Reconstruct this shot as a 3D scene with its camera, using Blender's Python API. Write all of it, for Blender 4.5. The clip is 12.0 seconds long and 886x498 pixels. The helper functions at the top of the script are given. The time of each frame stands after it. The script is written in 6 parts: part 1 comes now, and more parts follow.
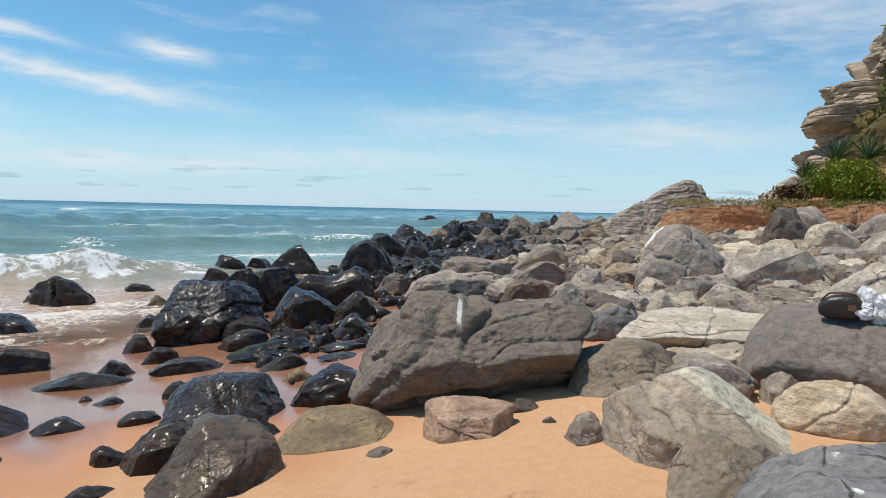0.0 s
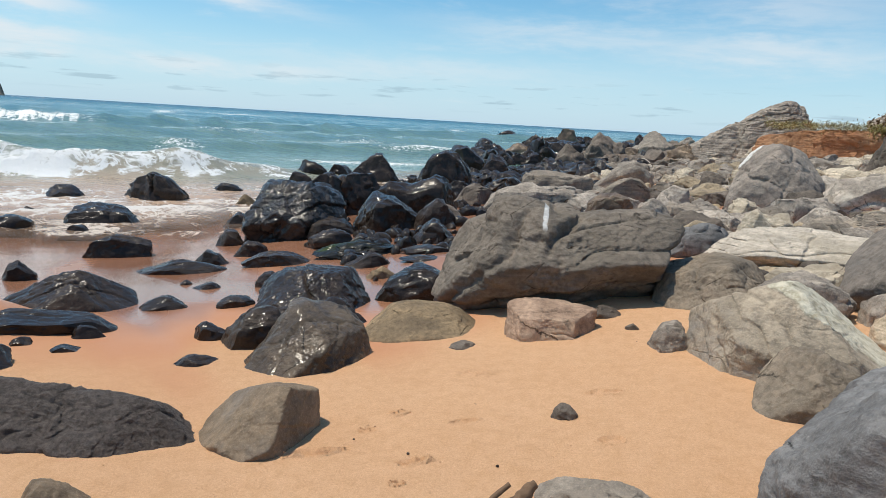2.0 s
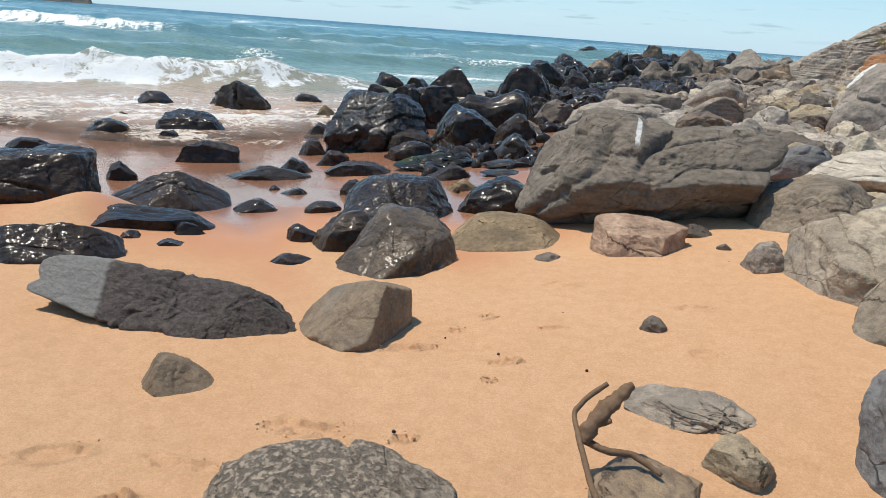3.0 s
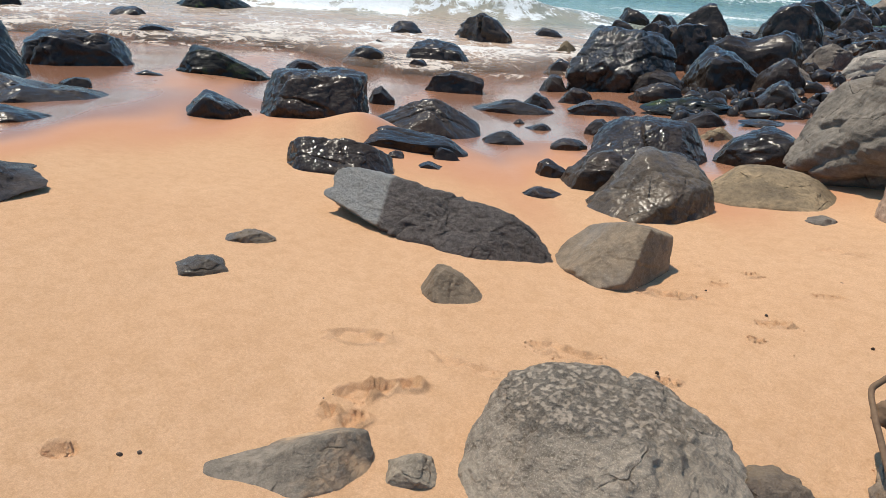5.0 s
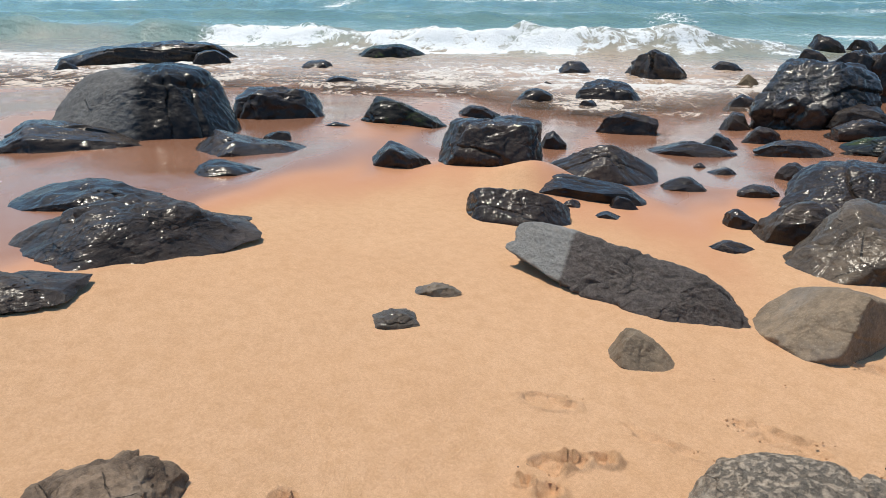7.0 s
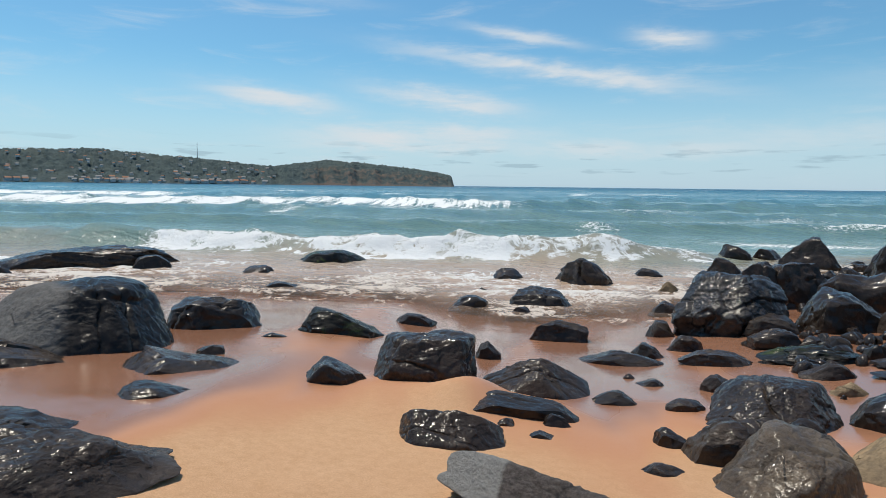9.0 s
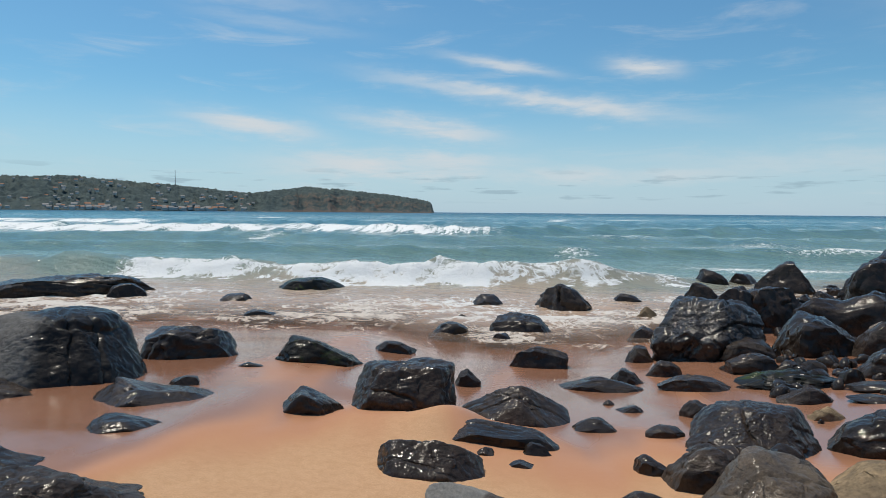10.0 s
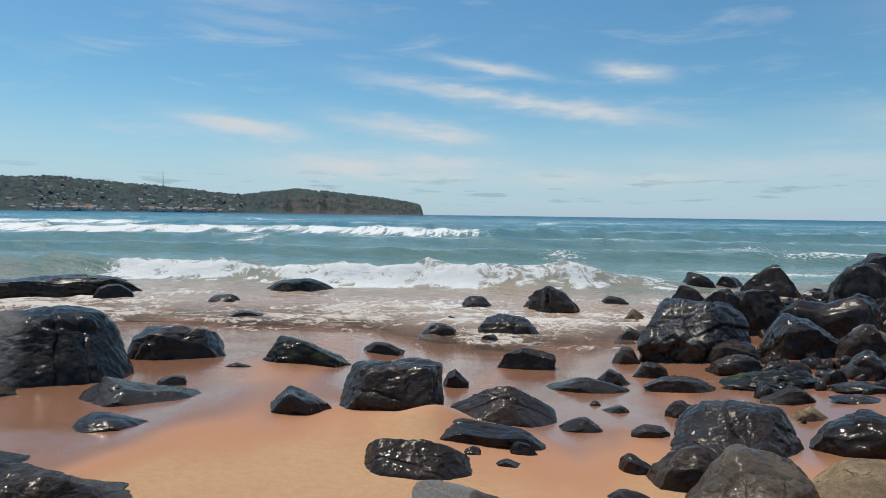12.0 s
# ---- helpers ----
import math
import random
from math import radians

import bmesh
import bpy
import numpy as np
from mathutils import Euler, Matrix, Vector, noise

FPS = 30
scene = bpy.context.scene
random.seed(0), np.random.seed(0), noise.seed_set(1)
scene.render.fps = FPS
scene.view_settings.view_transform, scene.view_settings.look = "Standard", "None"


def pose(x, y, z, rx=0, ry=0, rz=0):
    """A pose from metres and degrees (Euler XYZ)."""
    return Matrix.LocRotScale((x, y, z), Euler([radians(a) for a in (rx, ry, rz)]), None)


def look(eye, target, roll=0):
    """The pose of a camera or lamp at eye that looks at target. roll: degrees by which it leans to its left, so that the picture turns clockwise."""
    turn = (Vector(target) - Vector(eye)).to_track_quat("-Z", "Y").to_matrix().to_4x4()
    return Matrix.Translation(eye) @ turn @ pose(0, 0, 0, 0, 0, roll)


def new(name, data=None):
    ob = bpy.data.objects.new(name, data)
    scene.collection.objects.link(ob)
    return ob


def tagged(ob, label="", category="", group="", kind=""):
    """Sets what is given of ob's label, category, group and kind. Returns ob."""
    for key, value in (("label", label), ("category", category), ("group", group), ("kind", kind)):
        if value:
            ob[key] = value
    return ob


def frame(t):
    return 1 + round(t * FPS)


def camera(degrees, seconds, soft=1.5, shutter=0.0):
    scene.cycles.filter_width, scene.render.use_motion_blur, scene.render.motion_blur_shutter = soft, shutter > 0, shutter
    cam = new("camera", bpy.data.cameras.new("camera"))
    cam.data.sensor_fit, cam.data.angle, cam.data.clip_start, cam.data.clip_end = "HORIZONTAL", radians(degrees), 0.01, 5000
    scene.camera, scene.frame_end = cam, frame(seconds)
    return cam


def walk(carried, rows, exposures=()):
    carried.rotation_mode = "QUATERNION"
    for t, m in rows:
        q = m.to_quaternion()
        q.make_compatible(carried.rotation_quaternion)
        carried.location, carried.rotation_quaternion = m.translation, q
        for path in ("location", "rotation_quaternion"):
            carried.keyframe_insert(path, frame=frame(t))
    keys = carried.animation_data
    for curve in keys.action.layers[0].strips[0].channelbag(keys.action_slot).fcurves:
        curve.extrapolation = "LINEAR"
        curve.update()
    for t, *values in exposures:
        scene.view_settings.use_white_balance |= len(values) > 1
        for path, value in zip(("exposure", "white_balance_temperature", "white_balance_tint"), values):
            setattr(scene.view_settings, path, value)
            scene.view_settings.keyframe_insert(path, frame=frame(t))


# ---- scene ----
cam = camera(67.3, 12.0, soft=0.7)
PATH = [
    (0, (0.000, 0.000, 1.600), (-0.306, 3.981, 1.360), 1.30),
    (0.5, (-0.022, 0.001, 1.582), (-0.388, 3.974, 1.310), 1.60),
    (1, (-0.057, -0.011, 1.543), (-0.536, 3.943, 1.167), 2.20),
    (1.5, (-0.075, -0.012, 1.513), (-0.672, 3.905, 0.969), 2.80),
    (2, (-0.095, -0.033, 1.479), (-0.813, 3.827, 0.721), 3.40),
    (2.5, (-0.151, -0.061, 1.438), (-1.007, 3.707, 0.408), 3.80),
    (4.5, (-0.357, -0.229, 1.382), (-2.192, 2.919, -0.272), 4.70),
    (5, (-0.413, -0.280, 1.388), (-2.495, 2.699, -0.286), 4.30),
    (5.5, (-0.456, -0.321, 1.382), (-2.767, 2.474, -0.308), 3.30),
    (6, (-0.483, -0.338, 1.384), (-2.978, 2.280, -0.328), 1.90),
    (6.5, (-0.517, -0.360, 1.422), (-3.192, 2.111, -0.236), 0.50),
    (7, (-0.528, -0.353, 1.497), (-3.359, 2.033, -0.015), -0.20),
    (7.5, (-0.521, -0.340, 1.586), (-3.461, 2.098, 0.394), -0.70),
    (9.5, (-0.452, -0.322, 1.713), (-3.206, 2.568, 1.459), 0.60),
    (10, (-0.461, -0.303, 1.715), (-3.190, 2.613, 1.493), 0.50),
    (10.5, (-0.457, -0.311, 1.707), (-3.173, 2.618, 1.501), 0.70),
    (11, (-0.428, -0.337, 1.701), (-3.130, 2.605, 1.497), 0.90),
    (11.5, (-0.430, -0.327, 1.715), (-3.118, 2.630, 1.501), 0.70),
    (12, (-0.431, -0.321, 1.697), (-3.112, 2.638, 1.491), 0.80),
]
EXPOSURE = [(0.0, -0.1), (1.5, -0.12), (2.7, -0.02), (4.5, 0.08), (6.5, 0.05), (7.7, 0.05), (9.5, -0.38), (12.0, -0.44)]
walk(cam, [(t, look(eye, target, roll)) for t, eye, target, roll in PATH], EXPOSURE)

# ---- node helpers ----


class Tree:
    """Short hand for building node trees."""

    def __init__(self, tree):
        self.tree = tree
        tree.nodes.clear()

    def put(self, socket, value):
        if isinstance(value, bpy.types.NodeSocket):
            self.tree.links.new(value, socket)
        elif value is not None:
            socket.default_value = value

    def math(self, op, a, b=None, c=None, clamp=False):
        n = self.tree.nodes.new("ShaderNodeMath")
        n.operation, n.use_clamp = op, clamp
        for i, v in enumerate((a, b, c)):
            self.put(n.inputs[i], v)
        return n.outputs[0]

    def step(self, v, lo, hi, out_lo=0.0, out_hi=1.0):
        n = self.tree.nodes.new("ShaderNodeMapRange")
        n.interpolation_type = "SMOOTHSTEP"
        for i, x in enumerate((v, lo, hi, out_lo, out_hi)):
            self.put(n.inputs[i], x)
        return n.outputs[0]

    def mix(self, f, a, b, blend="MIX"):
        n = self.tree.nodes.new("ShaderNodeMix")
        n.data_type, n.blend_type = "RGBA", blend
        self.put(n.inputs[0], f)
        self.put(n.inputs[6], rgb(a))
        self.put(n.inputs[7], rgb(b))
        return n.outputs[2]

    def noise(self, vector, scale, detail=4.0, rough=0.55, distort=0.0):
        n = self.tree.nodes.new("ShaderNodeTexNoise")
        self.put(n.inputs["Vector"], vector)
        n.inputs["Scale"].default_value = scale
        n.inputs["Detail"].default_value = detail
        n.inputs["Roughness"].default_value = rough
        n.inputs["Distortion"].default_value = distort
        return n.outputs[0]

    def voronoi(self, vector, scale, feature="DISTANCE_TO_EDGE"):
        n = self.tree.nodes.new("ShaderNodeTexVoronoi")
        n.feature = feature
        self.put(n.inputs["Vector"], vector)
        n.inputs["Scale"].default_value = scale
        return n.outputs["Distance"]

    def stretch(self, vector, scale=(1, 1, 1), turn=(0, 0, 0), shift=(0, 0, 0)):
        n = self.tree.nodes.new("ShaderNodeMapping")
        self.put(n.inputs["Vector"], vector)
        n.inputs["Scale"].default_value = scale
        n.inputs["Rotation"].default_value = turn
        n.inputs["Location"].default_value = shift
        return n.outputs[0]

    def bump(self, height, strength, distance, normal=None):
        n = self.tree.nodes.new("ShaderNodeBump")
        self.put(n.inputs["Height"], height)
        n.inputs["Strength"].default_value = strength
        n.inputs["Distance"].default_value = distance
        self.put(n.inputs["Normal"], normal)
        return n.outputs[0]

    def attribute(self, name):
        n = self.tree.nodes.new("ShaderNodeAttribute")
        n.attribute_name = name
        return n.outputs["Fac"]


def rgb(v):
    return (*v, 1.0) if isinstance(v, tuple) and len(v) == 3 else v


def material(name):
    m = bpy.data.materials.new(name)
    m.use_nodes = True
    t = Tree(m.node_tree)
    shader = t.tree.nodes.new("ShaderNodeBsdfPrincipled")
    out = t.tree.nodes.new("ShaderNodeOutputMaterial")
    t.tree.links.new(shader.outputs[0], out.inputs[0])
    return m, t, shader.inputs, out


# ---- sky, clouds and sun ----
SUN_AZIMUTH, SUN_HEIGHT = 92.0, 69.0  # degrees to the left of +y, and above the horizon
CLOUDS = [  # azimuth to the left, elevation, half length, half thickness, slope, strength
    (35.5, 9.5, 12.0, 0.68, 0.14, 1.0),
    (28.5, 8.3, 3.2, 0.6, 0.20, 0.75),
    (59.0, 7.0, 5.2, 0.75, 0.12, 0.9),
    (26.6, 11.7, 2.8, 0.62, 0.14, 0.95),
    (45.0, 7.2, 6.5, 0.85, 0.14, 0.95),
    (38.5, 12.3, 4.5, 0.42, 0.16, 0.8),
    (47.0, 4.0, 10.0, 1.1, 0.0, 0.95),
    (29.0, 3.2, 11.0, 0.7, 0.0, 0.65),
    (62.0, 17.0, 11.0, 0.8, 0.06, 0.3),
    (57.0, 15.0, 6.0, 0.5, 0.08, 0.3),
    (-9.0, 11.5, 15.0, 3.0, 0.22, 0.5),
    (-19.0, 17.5, 17.0, 5.0, 0.25, 0.6),
    (0.0, 7.2, 12.0, 1.1, 0.03, 0.5),
    (-14.0, 6.4, 10.0, 1.3, 0.0, 0.6),
    (14.0, 4.0, 16.0, 1.0, 0.0, 0.4),
]
world = bpy.data.worlds.new("sky")
scene.world = world
world.use_nodes = True
w = Tree(world.node_tree)
sky = w.tree.nodes.new("ShaderNodeTexSky")
sky.sky_type, sky.sun_disc = "NISHITA", False
sky.sun_elevation, sky.sun_rotation = radians(SUN_HEIGHT), radians(-SUN_AZIMUTH)
sky.air_density, sky.dust_density, sky.ozone_density, sky.altitude = 1.0, 0.6, 2.5, 0.0
way = w.tree.nodes.new("ShaderNodeTexCoord").outputs["Generated"]
parts_of_way = w.tree.nodes.new("ShaderNodeSeparateXYZ")
w.put(parts_of_way.inputs[0], way)
wx, wy, wz = parts_of_way.outputs
azimuth = w.math("MULTIPLY", w.math("ARCTAN2", w.math("MULTIPLY", wx, -1.0), wy), 57.2958)
height = w.math("MULTIPLY", w.math("ARCSINE", wz), 57.2958)
pair = w.tree.nodes.new("ShaderNodeCombineXYZ")
w.put(pair.inputs[0], azimuth)
w.put(pair.inputs[1], height)
sky_map = pair.outputs[0]
fibre = w.noise(w.stretch(sky_map, (0.10, 0.55, 1.0), (0, 0, -0.16)), 1.0, 7.0, 0.6, 0.6)
flock = w.noise(w.stretch(sky_map, (0.35, 1.4, 1.0)), 1.0, 5.0, 0.6)
mask = w.math("MULTIPLY", w.step(fibre, 0.5, 0.85), 0.42)
for az, el, long, thick, slope, strength in CLOUDS:
    u = w.math("SUBTRACT", azimuth, az)
    v = w.math("ADD", w.math("SUBTRACT", height, el), w.math("MULTIPLY", u, -slope))
    a = w.math("POWER", w.math("ABSOLUTE", w.math("DIVIDE", u, long)), 2.4)
    wobble = w.math("MULTIPLY", w.math("SUBTRACT", flock, 0.5), thick * 2.2)
    b = w.math("POWER", w.math("ABSOLUTE", w.math("DIVIDE", w.math("ADD", v, wobble), thick)), 2.0)
    bell = w.math("EXPONENT", w.math("MULTIPLY", w.math("ADD", a, b), -1.0))
    rag = w.step(fibre, 0.25, 0.62, 0.35, 1.0)
    mask = w.math("MAXIMUM", mask, w.math("MULTIPLY", w.math("MULTIPLY", bell, rag), strength))
mask = w.math("MULTIPLY", mask, w.step(height, 0.0, 2.0), clamp=True)
streak_low = w.step(w.noise(w.stretch(sky_map, (0.22, 1.9, 1.0)), 1.0, 4.0, 0.5), 0.56, 0.68)
low_band = w.math("MULTIPLY", w.step(height, 0.6, 1.5), w.step(height, 4.2, 2.2))
grey_mask = w.math("MULTIPLY", w.math("MULTIPLY", streak_low, low_band), 0.55)
haze = w.step(height, 11.0, 0.0, 0.0, 0.72)
clear = w.tree.nodes.new("ShaderNodeBackground")
veil = w.tree.nodes.new("ShaderNodeBackground")
cloud = w.tree.nodes.new("ShaderNodeBackground")
grey = w.tree.nodes.new("ShaderNodeBackground")
w.put(clear.inputs[0], w.mix(1.0, sky.outputs[0], (0.61, 0.98, 1.07), "MULTIPLY"))
clear.inputs[1].default_value = 0.135
w.put(veil.inputs[0], (0.67, 0.85, 1.03, 1))
w.put(cloud.inputs[0], (0.86, 0.90, 0.93, 1))
w.put(grey.inputs[0], (0.36, 0.52, 0.62, 1))


def over(f, a, b):
    n = w.tree.nodes.new("ShaderNodeMixShader")
    w.put(n.inputs[0], f)
    w.put(n.inputs[1], a)
    w.put(n.inputs[2], b)
    return n.outputs[0]


sky_out = w.tree.nodes.new("ShaderNodeOutputWorld")
shown = over(haze, clear.outputs[0], veil.outputs[0])
shown = over(mask, shown, cloud.outputs[0])
w.put(sky_out.inputs[0], over(grey_mask, shown, grey.outputs[0]))

sun = new("sun", bpy.data.lights.new("sun", "SUN"))
sun.data.energy, sun.data.angle, sun.data.color = 4.3, radians(0.53), (1.0, 0.91, 0.77)
sa, sh = radians(SUN_AZIMUTH), radians(SUN_HEIGHT)
sun.matrix_world = look((-math.sin(sa) * math.cos(sh) * 50, math.cos(sa) * math.cos(sh) * 50, math.sin(sh) * 50), (0, 0, 0))

# ---- numbers: noise and the lie of the land ----


def hashed(ix, iy, iz, seed):
    h = (ix * 374761393 + iy * 668265263 + iz * 1440662683 + seed * 974634777) & 0xFFFFFFFF
    h = ((h ^ (h >> 13)) * 1274126177) & 0xFFFFFFFF
    return ((h ^ (h >> 16)) & 0xFFFF) / 32767.5 - 1.0


def value_noise(p, seed=0):
    """Smooth noise from -1 to 1 at the rows of p."""
    i = np.floor(p).astype(np.int64)
    f = p - i
    f = f * f * f * (f * (f * 6 - 15) + 10)
    total = 0.0
    for a in (0, 1):
        for b in (0, 1):
            for c in (0, 1):
                weight = (f[:, 0] if a else 1 - f[:, 0]) * (f[:, 1] if b else 1 - f[:, 1]) * (f[:, 2] if c else 1 - f[:, 2])
                total = total + weight * hashed(i[:, 0] + a, i[:, 1] + b, i[:, 2] + c, seed)
    return total


def fbm(p, octaves=4, seed=0, gain=0.5):
    total, weight = 0.0, 1.0
    for k in range(octaves):
        total = total + weight * value_noise(p * 2.03 ** k + 17.3 * k, seed + k)
        weight *= gain
    return total


def smooth(v, lo, hi):
    t = np.clip((v - lo) / (hi - lo), 0, 1)
    return t * t * (3 - 2 * t)


SEA = -1.0
OFF_X, OFF_Y = -0.643, 0.766  # the way out to sea


def shore(x, y):
    """Metres out to sea, and along the shore."""
    return OFF_X * x + OFF_Y * y, OFF_Y * x - OFF_X * y


def ground_height(x, y):
    r, s = shore(x, y)
    fall = -0.095 * np.logaddexp(0, (r - 2.0) / 0.35) * 0.35
    side = np.minimum(0.02 * (s - 0.5) ** 2, 0.24)
    rise = 0.1 * np.logaddexp(0, (s - 4.5) / 0.8) * 0.8
    land = 2.8 * (1 - np.exp(-rise / 2.8))
    return np.maximum(fall + side + land, -9.0)


def flat3(x, y, z=0.0):
    return np.stack([x, y, np.zeros_like(x) + z], axis=-1)


def sheet(name, xs, ys, z, mat, attributes=()):
    """One sheet over a grid of places (arrays of the same shape)."""
    rows, cols = xs.shape
    me = bpy.data.meshes.new(name)
    k = np.arange(rows * cols).reshape(rows, cols)
    quads = np.stack([k[:-1, :-1], k[:-1, 1:], k[1:, 1:], k[1:, :-1]], axis=-1).reshape(-1, 4)
    me.vertices.add(rows * cols)
    me.vertices.foreach_set("co", np.stack([xs, ys, z], axis=-1).reshape(-1).astype(np.float32))
    me.loops.add(quads.size)
    me.loops.foreach_set("vertex_index", quads.reshape(-1).astype(np.int32))
    me.polygons.add(len(quads))
    me.polygons.foreach_set("loop_start", np.arange(0, quads.size, 4, dtype=np.int32))
    me.polygons.foreach_set("use_smooth", np.ones(len(quads), dtype=bool))
    me.update(calc_edges=True)
    for key, values in attributes:
        me.attributes.new(key, "FLOAT", "POINT").data.foreach_set("value", values.reshape(-1).astype(np.float32))
    me.materials.append(mat)
    return new(name, me)


# ---- materials ----


def make_sand():
    m, t, s, out = material("sand")
    at = t.tree.nodes.new("ShaderNodeNewGeometry").outputs["Position"]
    wet = t.attribute("wet")
    pool = t.attribute("pool")
    grain = t.noise(at, 260.0, 4.0, 0.75)
    clump = t.noise(at, 75.0, 5.0, 0.7)
    speck = t.voronoi(at, 170.0, "F1")
    patch = t.noise(at, 1.1, 5.0, 0.6)
    fine = t.noise(at, 14.0, 5.0, 0.6)
    churn = t.attribute("churn")
    turned = t.noise(at, 38.0, 6.0, 0.75, 0.3)
    dry = t.mix(patch, (0.685, 0.40, 0.225), (0.785, 0.492, 0.298))
    dry = t.mix(t.step(fine, 0.35, 0.75, 0.0, 0.36), dry, (0.53, 0.30, 0.14))
    dry = t.mix(t.step(grain, 0.3, 0.7, 0.42, 0.0), dry, (0.34, 0.19, 0.10))
    dry = t.mix(t.step(clump, 0.34, 0.58, 0.3, 0.0), dry, (0.42, 0.225, 0.10))
    dry = t.mix(t.math("MULTIPLY", t.step(speck, 0.16, 0.1), t.step(clump, 0.5, 0.62)), dry, (0.80, 0.62, 0.42))
    damp = t.mix(patch, (0.46, 0.212, 0.108), (0.52, 0.255, 0.136))
    soaked = t.mix(patch, (0.285, 0.134, 0.077), (0.335, 0.163, 0.1))
    colour = t.mix(t.step(wet, 0.05, 0.55), dry, damp)
    colour = t.mix(t.step(wet, 0.6, 1.0), colour, soaked)
    t.put(s["Base Color"], colour)
    t.put(s["Roughness"], t.math("SUBTRACT", t.step(wet, 0.15, 0.85, 0.95, 0.42), t.math("MULTIPLY", pool, 0.33), clamp=True))
    t.put(s["Specular IOR Level"], t.math("ADD", t.step(wet, 0.1, 0.8, 0.12, 0.33), t.math("MULTIPLY", pool, 0.22)))
    relief = t.math("ADD", t.math("MULTIPLY", grain, 0.5), t.math("ADD", t.math("MULTIPLY", clump, 0.8), fine))
    strength = t.step(wet, 0.1, 0.7, 1.0, 0.06)
    relief = t.math("ADD", relief, t.math("MULTIPLY", t.math("MULTIPLY", turned, churn), 1.6))
    t.put(s["Normal"], t.bump(t.math("MULTIPLY", relief, strength), 0.8, 0.012))
    return m


def make_rock(name, dark, light, rough=0.8, stain=None, stain_amount=0.5, gloss=0.3, scale=1.0, strata=0.0, bump=0.7, streak=None, band=None, band_colours=((0.33, 0.29, 0.2), (0.58, 0.54, 0.43)), wet=0.0, spots=0.0, speckle=0.22, cracks=1.0, dry=None, swirl=0.0, solid=1.0):
    """Stone: mottled at two scales, with cracks, pits, bands (strata) and perhaps stains, pale bands or a film of water."""
    if not wet:
        dark, light = (tuple(c * k for c, k in zip(v, (1.37, 1.265, 1.185))) for v in (dark, light))
    m, t, s, out = material(name)
    place = t.tree.nodes.new("ShaderNodeTexCoord").outputs["Object"]
    info = t.tree.nodes.new("ShaderNodeObjectInfo").outputs["Random"]
    shift = t.tree.nodes.new("ShaderNodeVectorMath")
    shift.operation = "ADD"
    comb = t.tree.nodes.new("ShaderNodeCombineXYZ")
    t.put(comb.inputs[0], t.math("MULTIPLY", info, 37.0))
    t.put(comb.inputs[1], t.math("MULTIPLY", info, 11.0))
    t.put(shift.inputs[0], place)
    t.put(shift.inputs[1], comb.outputs[0])
    at = shift.outputs[0]
    big = t.noise(at, 2.2 * scale, 7.0, 0.62, 0.4)
    small = t.noise(at, 19.0 * scale, 6.0, 0.7)
    speck = t.noise(at, 130.0 * scale, 2.0, 0.6)
    colour = t.mix(t.step(big, 0.32, 0.68), dark, light)
    colour = t.mix(t.step(small, 0.33, 0.62, 0.6, 0.0), colour, tuple(c * 0.5 for c in dark))
    colour = t.mix(t.step(speck, 0.5, 0.68, 0.0, 0.12 if wet else speckle), colour, tuple(min(1, c * 1.4 + 0.01) for c in light))
    relief = t.math("ADD", t.math("MULTIPLY", big, 0.9), t.math("MULTIPLY", small, 0.5))
    pits = t.noise(at, 55.0 * scale, 4.0, 0.7)
    relief = t.math("ADD", relief, t.math("ADD", t.math("MULTIPLY", speck, 0.06), t.math("MULTIPLY", pits, 0.22)))
    if strata:
        bands = t.noise(t.stretch(at, (0.5, 1.0, 16.0), (0.25, 0.18, 0)), 1.3 * scale, 5.0, 0.6, 0.3 + swirl)
        colour = t.mix(t.step(bands, 0.42, 0.62, 0.0, strata), colour, tuple(c * 0.6 for c in dark))
        relief = t.math("ADD", relief, t.math("MULTIPLY", bands, strata * 1.4))
    if stain:
        where = t.step(t.noise(at, 1.4 * scale, 5.0, 0.65, 0.8), 0.5, 0.66, 0.0, stain_amount)
        colour = t.mix(where, colour, stain)
    crack = t.voronoi(t.stretch(at, (1.0, 1.0, 1.4)), 2.1 * scale)
    wander = t.math("ADD", crack, t.math("MULTIPLY", t.math("SUBTRACT", small, 0.5), 0.05))
    line = t.math("MULTIPLY", t.step(wander, 0.014, 0.0), t.step(big, 0.5, 0.6))
    across = t.tree.nodes.new("ShaderNodeVectorMath")
    across.operation = "DOT_PRODUCT"
    t.put(across.inputs[0], at)
    t.put(across.inputs[1], (0.55, 0.25, 1.5))
    joint = t.math("PINGPONG", t.math("ADD", across.outputs["Value"], t.math("MULTIPLY", big, 0.9)), 0.5)
    joint = t.math("ADD", joint, t.math("MULTIPLY", t.math("SUBTRACT", small, 0.5), 0.03))
    where_split = t.step(t.noise(at, 1.1 * scale, 3.0, 0.6), 0.53, 0.6)
    line = t.math("MAXIMUM", line, t.math("MULTIPLY", t.step(joint, 0.016, 0.004), where_split))
    line = t.math("MULTIPLY", line, cracks)
    colour = t.mix(t.math("MULTIPLY", line, 0.85), colour, tuple(c * 0.35 for c in dark))
    relief = t.math("SUBTRACT", relief, t.math("MULTIPLY", line, 0.7))
    if spots:
        dab = t.math("ADD", t.voronoi(at, 3.4, "F1"), t.math("MULTIPLY", t.math("SUBTRACT", small, 0.5), 0.22))
        colour = t.mix(t.math("MULTIPLY", t.step(dab, spots, spots * 0.6), t.step(big, 0.45, 0.55)), colour, (0.66, 0.65, 0.62))
